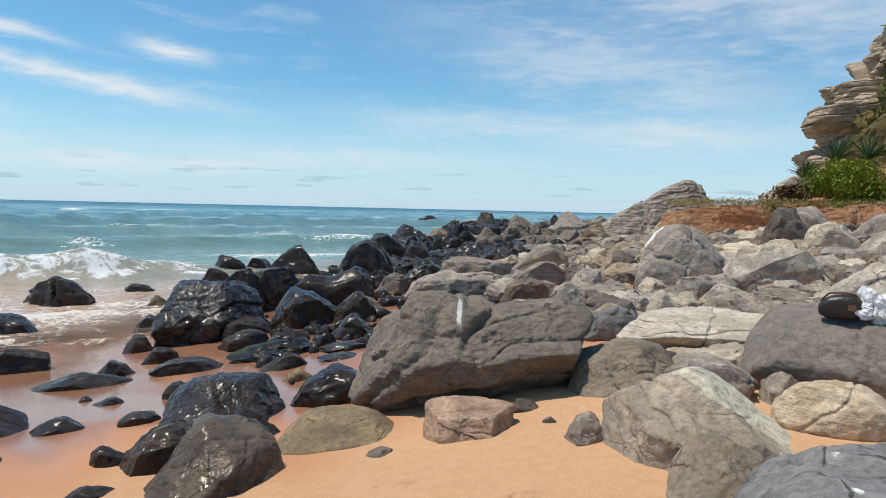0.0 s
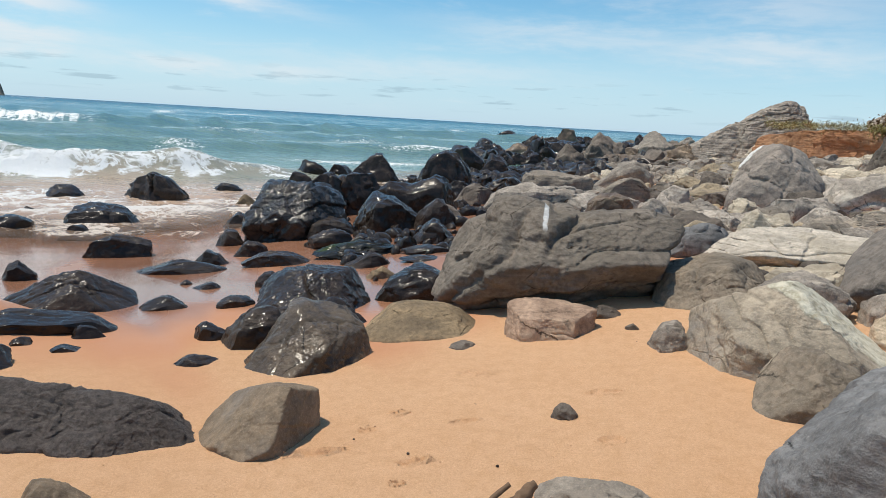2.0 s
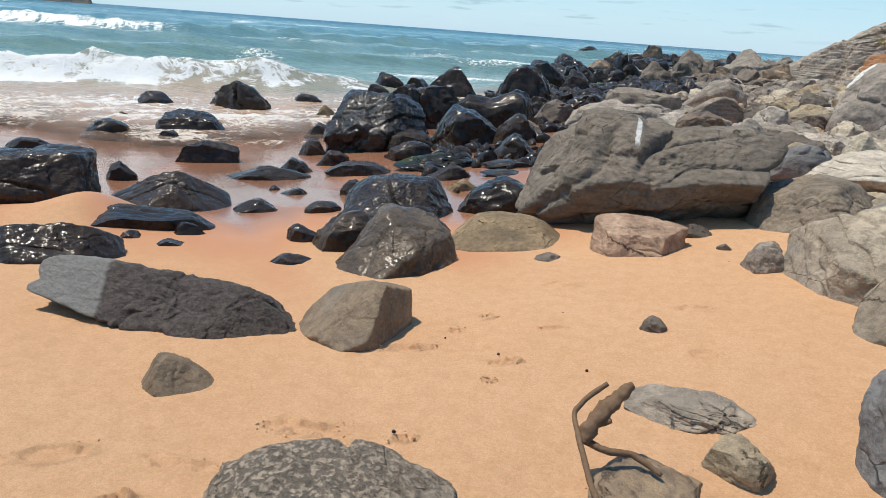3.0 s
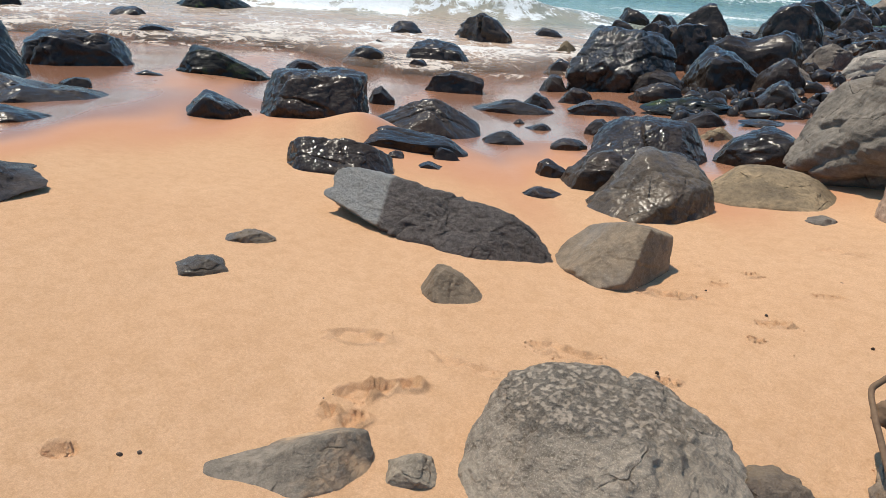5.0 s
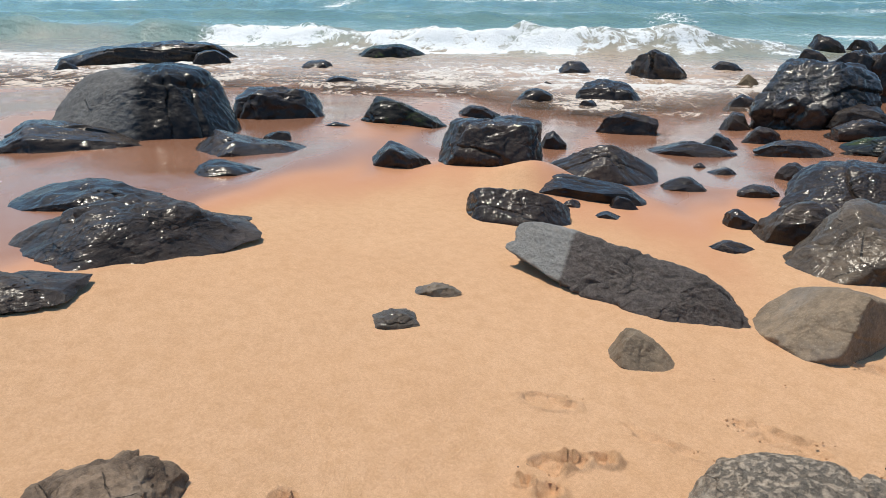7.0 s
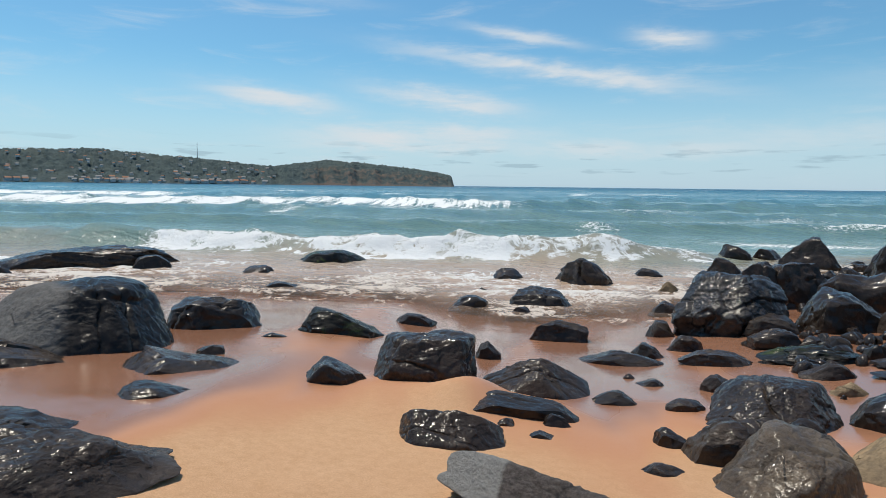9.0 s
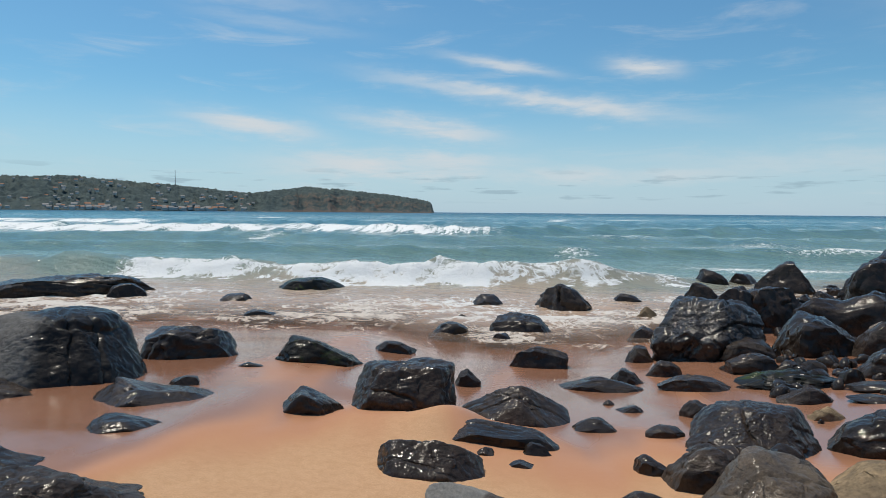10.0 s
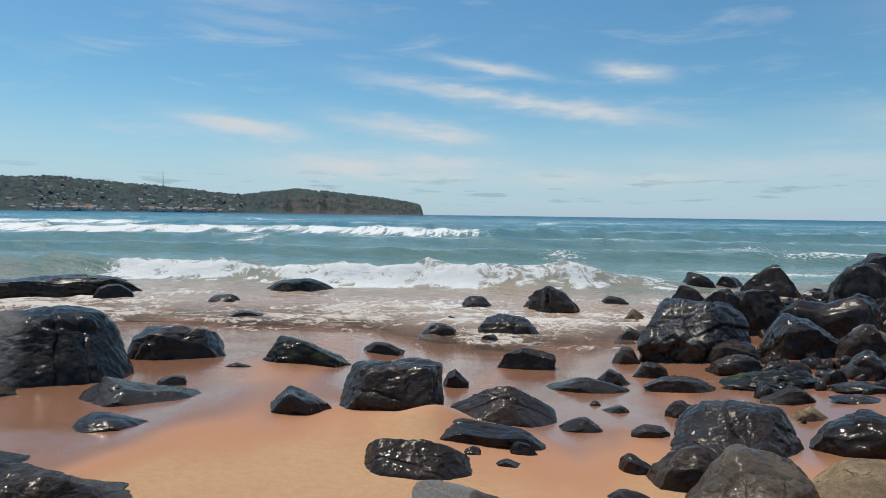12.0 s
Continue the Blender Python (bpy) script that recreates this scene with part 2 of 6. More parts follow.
    if band:
        cut = t.tree.nodes.new("ShaderNodeVectorMath")
        cut.operation = "DOT_PRODUCT"
        t.put(cut.inputs[0], place)
        t.put(cut.inputs[1], band[:3])
        gap = t.math("ABSOLUTE", t.math("SUBTRACT", cut.outputs["Value"], band[3]))
        gap = t.math("ADD", gap, t.math("MULTIPLY", t.math("SUBTRACT", t.noise(at, 5.0, 6.0, 0.65), 0.5), band[4] * 1.4))
        inside = t.step(gap, band[4], band[4] * 0.8)
        inside = t.math("MULTIPLY", inside, t.step(t.noise(at, 46.0, 6.0, 0.75), 0.44 - 0.3 * solid, 0.62 - 0.3 * solid))
        colour = t.mix(t.math("MULTIPLY", inside, 0.5 + 0.4 * solid), colour, t.mix(t.step(small, 0.3, 0.65), *band_colours))
        relief = t.math("ADD", relief, t.math("MULTIPLY", inside, 0.3))
    if streak:
        axes = t.tree.nodes.new("ShaderNodeSeparateXYZ")
        t.put(axes.inputs[0], place)
        side = t.math("ADD", t.math("SUBTRACT", axes.outputs[0], streak[0]), t.math("ADD", t.math("MULTIPLY", t.math("SUBTRACT", small, 0.5), streak[1] * 2.0), t.math("MULTIPLY", t.math("SUBTRACT", big, 0.5), streak[1] * 3.0)))
        run = t.math("MULTIPLY", t.step(t.math("ABSOLUTE", side), streak[1], streak[1] * 0.6), t.step(axes.outputs[2], streak[2], streak[2] + 0.06))
        colour = t.mix(t.math("MULTIPLY", run, t.step(axes.outputs[1], 0.25, 0.1)), colour, (0.72, 0.71, 0.68))
    if dry:
        side = t.tree.nodes.new("ShaderNodeVectorMath")
        side.operation = "DOT_PRODUCT"
        t.put(side.inputs[0], place)
        t.put(side.inputs[1], dry[:3])
        bare = t.step(t.math("ADD", side.outputs["Value"], t.math("MULTIPLY", t.math("SUBTRACT", big, 0.5), 0.35)), dry[3], dry[3] + 0.2)
        colour = t.mix(bare, colour, t.mix(t.step(small, 0.3, 0.65), (0.09, 0.085, 0.08), (0.15, 0.142, 0.134)))
    tone = t.step(info, 0.0, 1.0, 0.78, 1.2)
    t.put(s["Base Color"], t.mix(1.0, colour, tone_colour(t, tone), "MULTIPLY"))
    t.put(s["Roughness"], t.math("ADD", rough, t.math("MULTIPLY", t.math("SUBTRACT", big, 0.5), 0.5), clamp=True))
    s["Specular IOR Level"].default_value = gloss
    t.put(s["Normal"], t.bump(relief, bump, 0.045 / scale))
    if wet:
        film = t.noise(at, 5.0, 1.0, 0.5, 0.6)
        wave = t.noise(t.stretch(at, (1.0, 1.0, 0.6)), 19.0, 1.0, 0.5)
        fleck = t.noise(at, 60.0, 1.0, 0.5)
        t.put(s["Coat Weight"], t.math("MULTIPLY", t.math("SUBTRACT", 1.0, bare), wet) if dry else wet)
        s["Coat IOR"].default_value = 1.34
        t.put(s["Coat Roughness"], t.math("ADD", t.step(big, 0.42, 0.62, 0.1, 0.32), t.math("MULTIPLY", t.math("SUBTRACT", small, 0.5), 0.06), clamp=True))
        skin = t.math("ADD", t.math("ADD", t.math("MULTIPLY", film, 0.45), t.math("MULTIPLY", fleck, 0.035)), t.math("ADD", t.math("MULTIPLY", big, 0.15), t.math("MULTIPLY", wave, 0.17)))
        t.put(s["Coat Normal"], t.bump(skin, 1.0, 0.055))
    return m


def tone_colour(t, v):
    n = t.tree.nodes.new("ShaderNodeCombineColor")
    for i in range(3):
        t.put(n.inputs[i], v)
    return n.outputs[0]


def make_plain(name, colour, rough=0.6, scale=30.0, bump=0.3, second=None, gloss=0.4):
    m, t, s, out = material(name)
    place = t.tree.nodes.new("ShaderNodeTexCoord").outputs["Object"]
    a = t.noise(place, scale, 5.0, 0.6)
    b = t.noise(place, scale * 0.13, 4.0, 0.6)
    c = t.mix(t.step(b, 0.3, 0.7), colour, second or tuple(v * 0.7 for v in colour))
    c = t.mix(t.step(a, 0.35, 0.7, 0.4, 0.0), c, tuple(v * 0.55 for v in colour))
    t.put(s["Base Color"], c)
    s["Roughness"].default_value, s["Specular IOR Level"].default_value = rough, gloss
    t.put(s["Normal"], t.bump(a, bump, 0.3 / scale))
    return m


def make_water():
    m, t, s, out = material("sea_water")
    at = t.tree.nodes.new("ShaderNodeNewGeometry").outputs["Position"]
    depth, foam, off = t.attribute("depth"), t.attribute("foam"), t.attribute("offshore")
    silt = t.noise(t.stretch(at, (1, 1, 0.2)), 0.16, 4.0, 0.6)
    colour = t.mix(t.step(depth, 0.0, 0.9), (0.56, 0.385, 0.275), (0.47, 0.345, 0.25))
    colour = t.mix(t.step(t.math("ADD", off, t.math("MULTIPLY", silt, 12.0)), 26.0, 37.0), colour, (0.155, 0.25, 0.215))
    colour = t.mix(t.step(t.math("ADD", off, t.math("MULTIPLY", silt, 40.0)), 70.0, 210.0), colour, (0.03, 0.17, 0.225))
    colour = t.mix(t.step(off, 220.0, 1200.0), colour, (0.008, 0.085, 0.17))
    # shading of the swell, painted as long darker streaks in the water colour
    painted_swell_shade = t.noise(t.stretch(at, (0.05, 0.35, 1.0), (0, 0, -0.7)), 1.0, 4.0, 0.6)
    colour = t.mix(t.math("MULTIPLY", t.step(painted_swell_shade, 0.42, 0.62, 0.0, 0.34), t.step(off, 26.0, 50.0)), colour, (0.02, 0.10, 0.12))
    t.put(s["Base Color"], colour)
    s["IOR"].default_value = 1.33
    t.put(s["Roughness"], t.step(off, 40.0, 600.0, 0.1, 0.3))
    t.put(s["Specular IOR Level"], t.step(off, 60.0, 900.0, 0.5, 0.12))
    chop = t.noise(at, 5.5, 4.0, 0.6, 0.3)
    ripple = t.noise(t.stretch(at, (1.0, 1.0, 1.0), (0, 0, 0.7)), 1.6, 6.0, 0.62, 0.3)
    swell = t.noise(t.stretch(at, (0.22, 0.6, 1.0), (0, 0, 0.7)), 0.5, 4.0, 0.6)
    normal = t.bump(t.math("ADD", ripple, t.math("MULTIPLY", chop, 0.22)), 0.7, 0.2)
    t.put(s["Normal"], t.bump(swell, 0.7, 1.0, normal))
    fleck = t.noise(at, 3.2, 6.0, 0.7, 0.5)
    strand = t.noise(t.stretch(at, (1.0, 1.0, 0.3), (0, 0, 0.7)), 1.15, 5.0, 0.6, 1.2)
    lace = t.math("ABSOLUTE", t.math("SUBTRACT", strand, 0.5))
    web = t.math("ADD", t.step(lace, 0.07, 0.0, 0.0, 0.55), t.math("MULTIPLY", t.math("SUBTRACT", fleck, 0.5), 2.4))
    cover = t.step(t.math("ADD", t.math("MULTIPLY", foam, 1.9), t.math("SUBTRACT", web, 1.0)), 0.0, 0.75)
    froth = t.tree.nodes.new("ShaderNodeBsdfPrincipled")
    t.put(froth.inputs["Base Color"], t.mix(t.step(depth, 0.05, 0.9), (0.74, 0.63, 0.53), (0.86, 0.87, 0.86)))
    froth.inputs["Roughness"].default_value = 0.9
    t.put(froth.inputs["Normal"], t.bump(t.noise(at, 6.5, 7.0, 0.72), 0.85, 0.13))
    clear_water = t.tree.nodes.new("ShaderNodeBsdfTransparent")
    thin = t.tree.nodes.new("ShaderNodeMixShader")
    t.put(thin.inputs[0], t.step(depth, 0.0, 0.55, 0.12, 1.0))
    t.put(thin.inputs[1], clear_water.outputs[0])
    shader = [n for n in t.tree.nodes if n.type == "BSDF_PRINCIPLED"][0]
    t.put(thin.inputs[2], shader.outputs[0])
    both = t.tree.nodes.new("ShaderNodeMixShader")
    t.put(both.inputs[0], cover)
    t.put(both.inputs[1], thin.outputs[0])
    t.put(both.inputs[2], froth.outputs[0])
    t.tree.links.new(both.outputs[0], out.inputs[0])
    return m


SAND = make_sand()
WATER = make_water()
STONES = {
    "wet": make_rock("wet_black_stone", (0.018, 0.0115, 0.008), (0.05, 0.033, 0.0225), 0.6, (0.06, 0.042, 0.028), 0.4, gloss=0.1, bump=0.8, scale=1.5, wet=0.9),
    "weedy": make_rock("weedy_black_stone", (0.010, 0.009, 0.007), (0.028, 0.024, 0.017), 0.6, (0.045, 0.07, 0.010), 0.85, 0.08, scale=1.6, bump=0.8, wet=0.62),
    "wetbrown": make_rock("wet_brown_stone", (0.026, 0.018, 0.014), (0.072, 0.051, 0.039), 0.6, (0.09, 0.066, 0.045), 0.45, 0.12, strata=0.3, scale=1.2, bump=0.85, wet=0.6),
    "gleam": make_rock("brown_stone_with_wet_gleam", (0.07, 0.05, 0.033), (0.195, 0.142, 0.095), 0.55, (0.25, 0.185, 0.118), 0.4, 0.2, bump=0.8, wet=0.6),
    "brown": make_rock("brown_stone", (0.070, 0.050, 0.036), (0.20, 0.152, 0.10), 0.5, (0.33, 0.24, 0.14), 0.45, 0.5),
    "grey": make_rock("grey_stone", (0.16, 0.147, 0.129), (0.39, 0.36, 0.314), 0.85, (0.42, 0.385, 0.32), 0.35),
    "bluegrey": make_rock("blue_grey_stone", (0.092, 0.096, 0.1), (0.165, 0.172, 0.178), 0.85, (0.23, 0.232, 0.228), 0.3, spots=0.09),
    "dark": make_rock("dark_dry_stone", (0.073, 0.063, 0.054), (0.174, 0.152, 0.128), 0.75, (0.262, 0.223, 0.169), 0.3),
    "strata": make_rock("banded_grey_stone", (0.165, 0.15, 0.128), (0.325, 0.292, 0.245), 0.85, (0.36, 0.28, 0.185), 0.35, strata=0.5),
    "huge": make_rock("cracked_grey_brown_stone", (0.132, 0.119, 0.1), (0.25, 0.224, 0.19), 0.85, (0.30, 0.25, 0.185), 0.3, strata=0.3, streak=(-0.10, 0.022, 0.64)),
    "tan": make_rock("tan_stone", (0.20, 0.172, 0.125), (0.41, 0.345, 0.24), 0.8, (0.48, 0.375, 0.235), 0.4, strata=0.25),
    "smooth": make_rock("smooth_brown_stone", (0.125, 0.097, 0.066), (0.24, 0.188, 0.13), 0.7, (0.17, 0.155, 0.14), 0.4, 0.35, bump=0.4, strata=0.15),
    "olive": make_rock("olive_stone", (0.10, 0.078, 0.05), (0.205, 0.16, 0.10), 0.8, (0.40, 0.275, 0.15), 0.6, scale=1.6),
    "pale": make_rock("pale_stone", (0.389, 0.346, 0.270), (0.648, 0.594, 0.486), 0.85, (0.324, 0.270, 0.194), 0.4, strata=0.55),
    "quartz": make_rock("grey_stone_with_pale_vein", (0.175, 0.155, 0.122), (0.30, 0.266, 0.21), 0.85, (0.24, 0.225, 0.21), 0.6, scale=0.9, cracks=0.45, band=(0.50, 0.1, 0.86, 0.42, 0.12)),
    "pink": make_rock("rusty_stone", (0.20, 0.14, 0.10), (0.42, 0.31, 0.23), 0.8, (0.50, 0.36, 0.24), 0.5),
    "crust": make_rock("lichen_crusted_stone", (0.205, 0.178, 0.144), (0.375, 0.33, 0.268), 0.9, (0.44, 0.36, 0.27), 0.45, scale=1.5, bump=1.0, speckle=0.35, band=(-0.1, 0.5, 1.0, 0.40, 0.22), solid=0.25, band_colours=((0.38, 0.30, 0.225), (0.54, 0.425, 0.32))),
    "shoulder": make_rock("wet_black_stone_dry_on_one_side", (0.009, 0.007, 0.006), (0.025, 0.019, 0.015), 0.6, gloss=0.08, bump=0.6, wet=0.7, cracks=0.5, dry=(-1.0, -0.2, 0.5, 0.3)),
    "glitter": make_rock("glittering_wet_stone", (0.012, 0.009, 0.007), (0.034, 0.025, 0.02), 0.5, (0.04, 0.03, 0.022), 0.4, gloss=0.2, bump=1.0, scale=1.2, wet=1.0),
    "drab": make_rock("drab_olive_grey_stone", (0.15, 0.13, 0.102), (0.305, 0.265, 0.208), 0.8, (0.35, 0.305, 0.235), 0.4, scale=1.3),
    "slate": make_rock("dull_slate_grey_stone", (0.145, 0.131, 0.116), (0.25, 0.227, 0.2), 0.85, (0.18, 0.164, 0.146), 0.5, cracks=0.6, bump=0.5),
    "driftpale": make_rock("pale_ribbed_stone", (0.34, 0.316, 0.268), (0.51, 0.482, 0.425), 0.85, (0.36, 0.30, 0.21), 0.35, strata=0.45, cracks=0.3, bump=0.6),
    "swirl": make_rock("cream_stone_with_rusty_swirls", (0.34, 0.27, 0.185), (0.56, 0.49, 0.385), 0.85, (0.45, 0.25, 0.10), 0.65, scale=1.3, strata=0.28, swirl=3.0, cracks=0.3, bump=0.5),
    "capped": make_rock("grey_stone_with_white_cap", (0.135, 0.122, 0.108), (0.26, 0.237, 0.21), 0.85, (0.30, 0.27, 0.22), 0.35, band=(-0.8, 0.0, 0.6, 1.0, 0.11), band_colours=((0.5, 0.48, 0.44), (0.72, 0.70, 0.66))),
    "sanded": make_rock("grey_stone_dusted_with_sand", (0.08, 0.07, 0.057), (0.165, 0.144, 0.117), 0.8, (0.50, 0.32, 0.18), 0.8, scale=1.6),
    "rough": make_rock("rough_brown_stone", (0.062, 0.045, 0.032), (0.20, 0.152, 0.11), 0.8, (0.27, 0.21, 0.155), 0.4, scale=2.0, bump=1.0),
}

# ---- ground: one sheet of sand from the beach to the sea bed ----
DENTS = [
    (-1.62, 1.10, 0.90, 0.120, 0.055, 0.045),
    (-1.55, 1.21, 0.70, 0.060, 0.040, 0.045),
    (-1.55, 0.93, 1.10, 0.060, 0.045, 0.038),
    (-1.16, 2.70, 0.50, 0.130, 0.035, 0.033),
    (-1.00, 3.01, 0.40, 0.030, 0.020, 0.022),
    (-1.91, 1.33, 0.60, 0.120, 0.060, 0.018),
    (-0.66, 2.69, 0.30, 0.090, 0.030, 0.027),
    (-0.89, 1.90, 0.50, 0.050, 0.025, 0.030),
    (-1.64, 0.92, 1.20, 0.040, 0.025, 0.045),
    (-0.70, 2.47, 0.40, 0.030, 0.020, 0.030),
    (-1.25, 1.82, 0.20, 0.130, 0.060, 0.021),
    (-1.50, 1.45, 0.20, 0.160, 0.050, 0.012),
    (-2.03, 0.28, 0.40, 0.030, 0.025, 0.045),
    (-0.52, 3.16, 0.40, 0.070, 0.030, 0.024),
    (-0.57, 3.90, 0.20, 0.100, 0.050, 0.015),
    (0.21, 3.04, 0.30, 0.070, 0.040, 0.021),
    (0.20, 3.64, 0.30, 0.090, 0.040, 0.015),
    (-0.90, 3.23, 0.20, 0.050, 0.030, 0.018),
]


def grid_axis(centre, fine, bend, count):
    u = np.linspace(-1, 1, count)
    return centre + fine * np.sinh(bend * u)


def close_axis(centre, half, step, growth, count):
    """Even steps near the middle, then ever longer ones."""
    inner = np.arange(-half, half, step)
    outer = half + step * np.cumsum(growth ** np.arange(count))
    return centre + np.concatenate([-outer[::-1], inner, outer])


def build_ground():
    gx, gy = np.meshgrid(close_axis(-1.6, 2.4, 0.0125, 1.0525, 188), close_axis(1.9, 2.2, 0.0125, 1.0525, 188))
    z = ground_height(gx, gy)
    flat = flat3(gx, gy)
    shape = gx.shape
    r, s = shore(gx, gy)
    near = np.exp(-(np.hypot(gx, gy) / 40.0) ** 2)
    soft = fbm(flat.reshape(-1, 3) * 0.45, 3, 5).reshape(shape)
    small = fbm(flat.reshape(-1, 3) * 3.0, 3, 9).reshape(shape)
    crumb = fbm(flat.reshape(-1, 3) * 17.0, 3, 19, 0.65).reshape(shape)
    scuff = fbm(flat.reshape(-1, 3) * 8.0, 3, 23, 0.6).reshape(shape)
    close = np.exp(-(np.hypot(gx + 1.6, gy - 1.9) / 4.5) ** 4)
    dry = 1 - smooth(r, 3.5, 6.0)
    z = z + near * (0.016 * soft + 0.006 * small * (0.3 + 0.7 * dry)) + 0.0012 * close * dry * crumb
    for cx, cy, size, deep in MOUNDS:
        z = z + deep * np.exp(-((gx - cx) ** 2 + (gy - cy) ** 2) / size ** 2)
    churn = np.zeros(shape)
    for cx, cy, turn, long, wide, deep in DENTS:
        c, sn = math.cos(turn), math.sin(turn)
        u = ((gx - cx) * c + (gy - cy) * sn) / long
        v = (-(gx - cx) * sn + (gy - cy) * c) / wide
        q = np.sqrt(u * u + v * v) + 0.25 * small + 0.32 * scuff + 0.16 * crumb
        rim = np.exp(-((q - 1.12) / 0.2) ** 2) * smooth(scuff + 0.5 * small - 0.4 * v, -0.35, 0.35)
        tread = 1 - smooth(q, 0.86, 1.0)
        churn = np.maximum(churn, (1 - smooth(q, 1.15, 1.5)) * (0.35 + 0.65 * rim) * min(1.0, deep / 0.02))
        z = z - deep * tread * (0.75 - 0.25 * np.abs(crumb)) + deep * rim * (0.45 + 0.5 * np.clip(crumb, -0.6, 1))
    line = 4.6 + 1.9 * np.exp(-((s + 1.7) / 1.1) ** 2) - 2.6 * smooth(-s, 2.2, 4.0) + 1.0 * smooth(s, 1.5, 4.0) + 0.7 * soft
    run = fbm(np.stack([s * 1.5 + 0.4 * soft, r * 0.22, 0 * s], axis=-1).reshape(-1, 3), 3, 15).reshape(shape)
    wet = np.clip(smooth(r, line - 2.2, line + 2.2) + 0.3 * run * smooth(r, line - 2.5, line), 0, 1)
    pool = np.maximum(smooth(0.9 * soft + 0.9 * run + 0.06 * (r - line) - 0.2, 0.2, 0.9) * smooth(r, line - 0.8, line + 0.8), smooth(r, line + 0.8, line + 3.6) * np.clip(0.72 + 0.5 * run, 0, 1))
    land = smooth(s, 9, 14)
    wet, pool = wet * (1 - land), pool * (1 - land)
    ob = sheet("ground", gx, gy, z, SAND, (("wet", wet), ("pool", pool), ("churn", churn)))
    return tagged(ob, "orange sand beach, dry near and wet by the sea", "sand", kind="structure")


MOUNDS = [(-4.6, 4.3, 0.4, 0.2), (-5.0, 4.1, 0.6, 0.07)]
build_ground()

# ---- sea: waves, surf and wash ----


def build_sea():
    rows = np.concatenate([np.linspace(8.0, 48.0, 360), np.geomspace(48.3, 4600.0, 160)])
    cols = grid_axis(-2.0, 11.0, 6.6, 540)
    s, r = np.meshgrid(cols, rows)
    x, y = OFF_X * r + OFF_Y * s, OFF_Y * r - OFF_X * s
    shape = r.shape
    flat = flat3(s, r).reshape(-1, 3)
    bend = fbm(flat * np.array([0.045, 0.0, 0.0]) + 3.1, 3, 2).reshape(shape)
    rag = fbm(flat * 0.55, 4, 4).reshape(shape)
    fine = fbm(flat * 2.2, 4, 6, 0.6).reshape(shape)
    drift = fbm(flat * np.array([0.08, 0.25, 0.0]), 4, 8).reshape(shape)
    far_fade = np.exp(-r / 900.0)
    z = SEA + 0.05 * drift * smooth(r, 12, 30) + 0.02 * fine * smooth(r, 11, 16) * np.exp(-r / 90)
    foam = np.zeros(shape)
    # rows of waves: distance out, height, length, whitewater from and to along the shore, its strength
    for out, high, wide, start, end, white in WAVES:
        line = out + bend * min(6.0, 0.07 * out + 0.6)
        d = (r - line) / wide
        steep = np.where(d < 0, np.exp(-(d / 0.42) ** 2), np.exp(-(d / 1.15) ** 2))
        broken = smooth(s, start, start + 0.2 * out * 0.5) * (1 - smooth(s, end - 0.2 * out * 0.5, end)) * white
        lively = 0.86 + 0.22 * rag
        swell = high * (1 - 0.8 * smooth(s, 3.0, 9.0)) if out < 40 else high
        z = z + swell * steep * lively * (1 - 0.12 * broken) + broken * steep * (0.07 * rag + 0.09 * fine) * high
        uneven = d + 0.3 * rag + 0.22 * fine
        face = smooth(uneven, -1.05, -0.5) * (1 - smooth(uneven, 0.0, 0.55))
        foam = np.maximum(foam, broken * face * (0.92 + 0.3 * rag + 0.3 * fine))
        trail = smooth(d, -1.2, 0.2) * np.exp(-np.maximum(d, 0) / 1.5)
        foam = np.maximum(foam, broken * trail * (0.42 + 0.3 * rag))
    wash = smooth(r, 12.3, 13.6) * (1 - smooth(r, 18, 27))
    foam = np.maximum(foam, wash * (0.40 + 0.36 * drift + 0.26 * rag + 0.14 * fine))
    edge = np.exp(-((r - 17.0 - 1.6 * bend - 0.8 * rag) / 0.8) ** 2)
    foam = np.maximum(foam, edge * (0.78 + 0.35 * rag + 0.2 * fine))
    z = z + edge * 0.07 + wash * 0.05 * np.abs(fine)
    rocks_surf = smooth(s, 6, 12) * (1 - smooth(s, 24, 34)) * smooth(r, 18, 24) * (1 - smooth(r, 60, 110))
    foam = np.maximum(foam, rocks_surf * (0.2 + 0.42 * drift))
    shelf_surf = smooth(-s, 7, 10) * (1 - smooth(-s, 22, 30)) * smooth(r, 13.5, 15) * (1 - smooth(r, 21, 25))
    foam = np.maximum(foam, shelf_surf * (0.55 + 0.4 * drift + 0.3 * fine))
    caps = fbm(flat * np.array([0.035, 0.13, 0.0]) + 9.0, 3, 21).reshape(shape)
    foam = np.maximum(foam, smooth(caps, 0.62, 0.95) * smooth(r, 40, 60) * 0.75)
    depth = np.maximum(z - ground_height(x, y), 0.0)
    z = z * far_fade + SEA * (1 - far_fade)
    ob = sheet("water", x, y, z, WATER, (("depth", depth), ("foam", np.clip(foam, 0, 1.2)), ("offshore", r)))
    return tagged(ob, "turquoise sea with white breaking waves and sandy wash", "sea", kind="structure")


WAVES = [
    (26.5, 0.66, 2.0, -17.0, 1.5, 1.0),
    (27.0, 0.27, 1.7, -3.5, 9.0, 0.62),
    (44.0, 0.55, 3.5, 2.0, 9.0, 0.7),
    (62.0, 0.75, 5.0, -26.0, -16.0, 0.7),
    (88.0, 1.25, 6.0, -75.0, 6.0, 1.0),
    (140.0, 1.0, 9.0, -160.0, -60.0, 0.9),
    (210.0, 0.9, 12.0, -20.0, 10.0, 0.0),
]
build_sea()

# ---- rocks ----
BALLS = {}


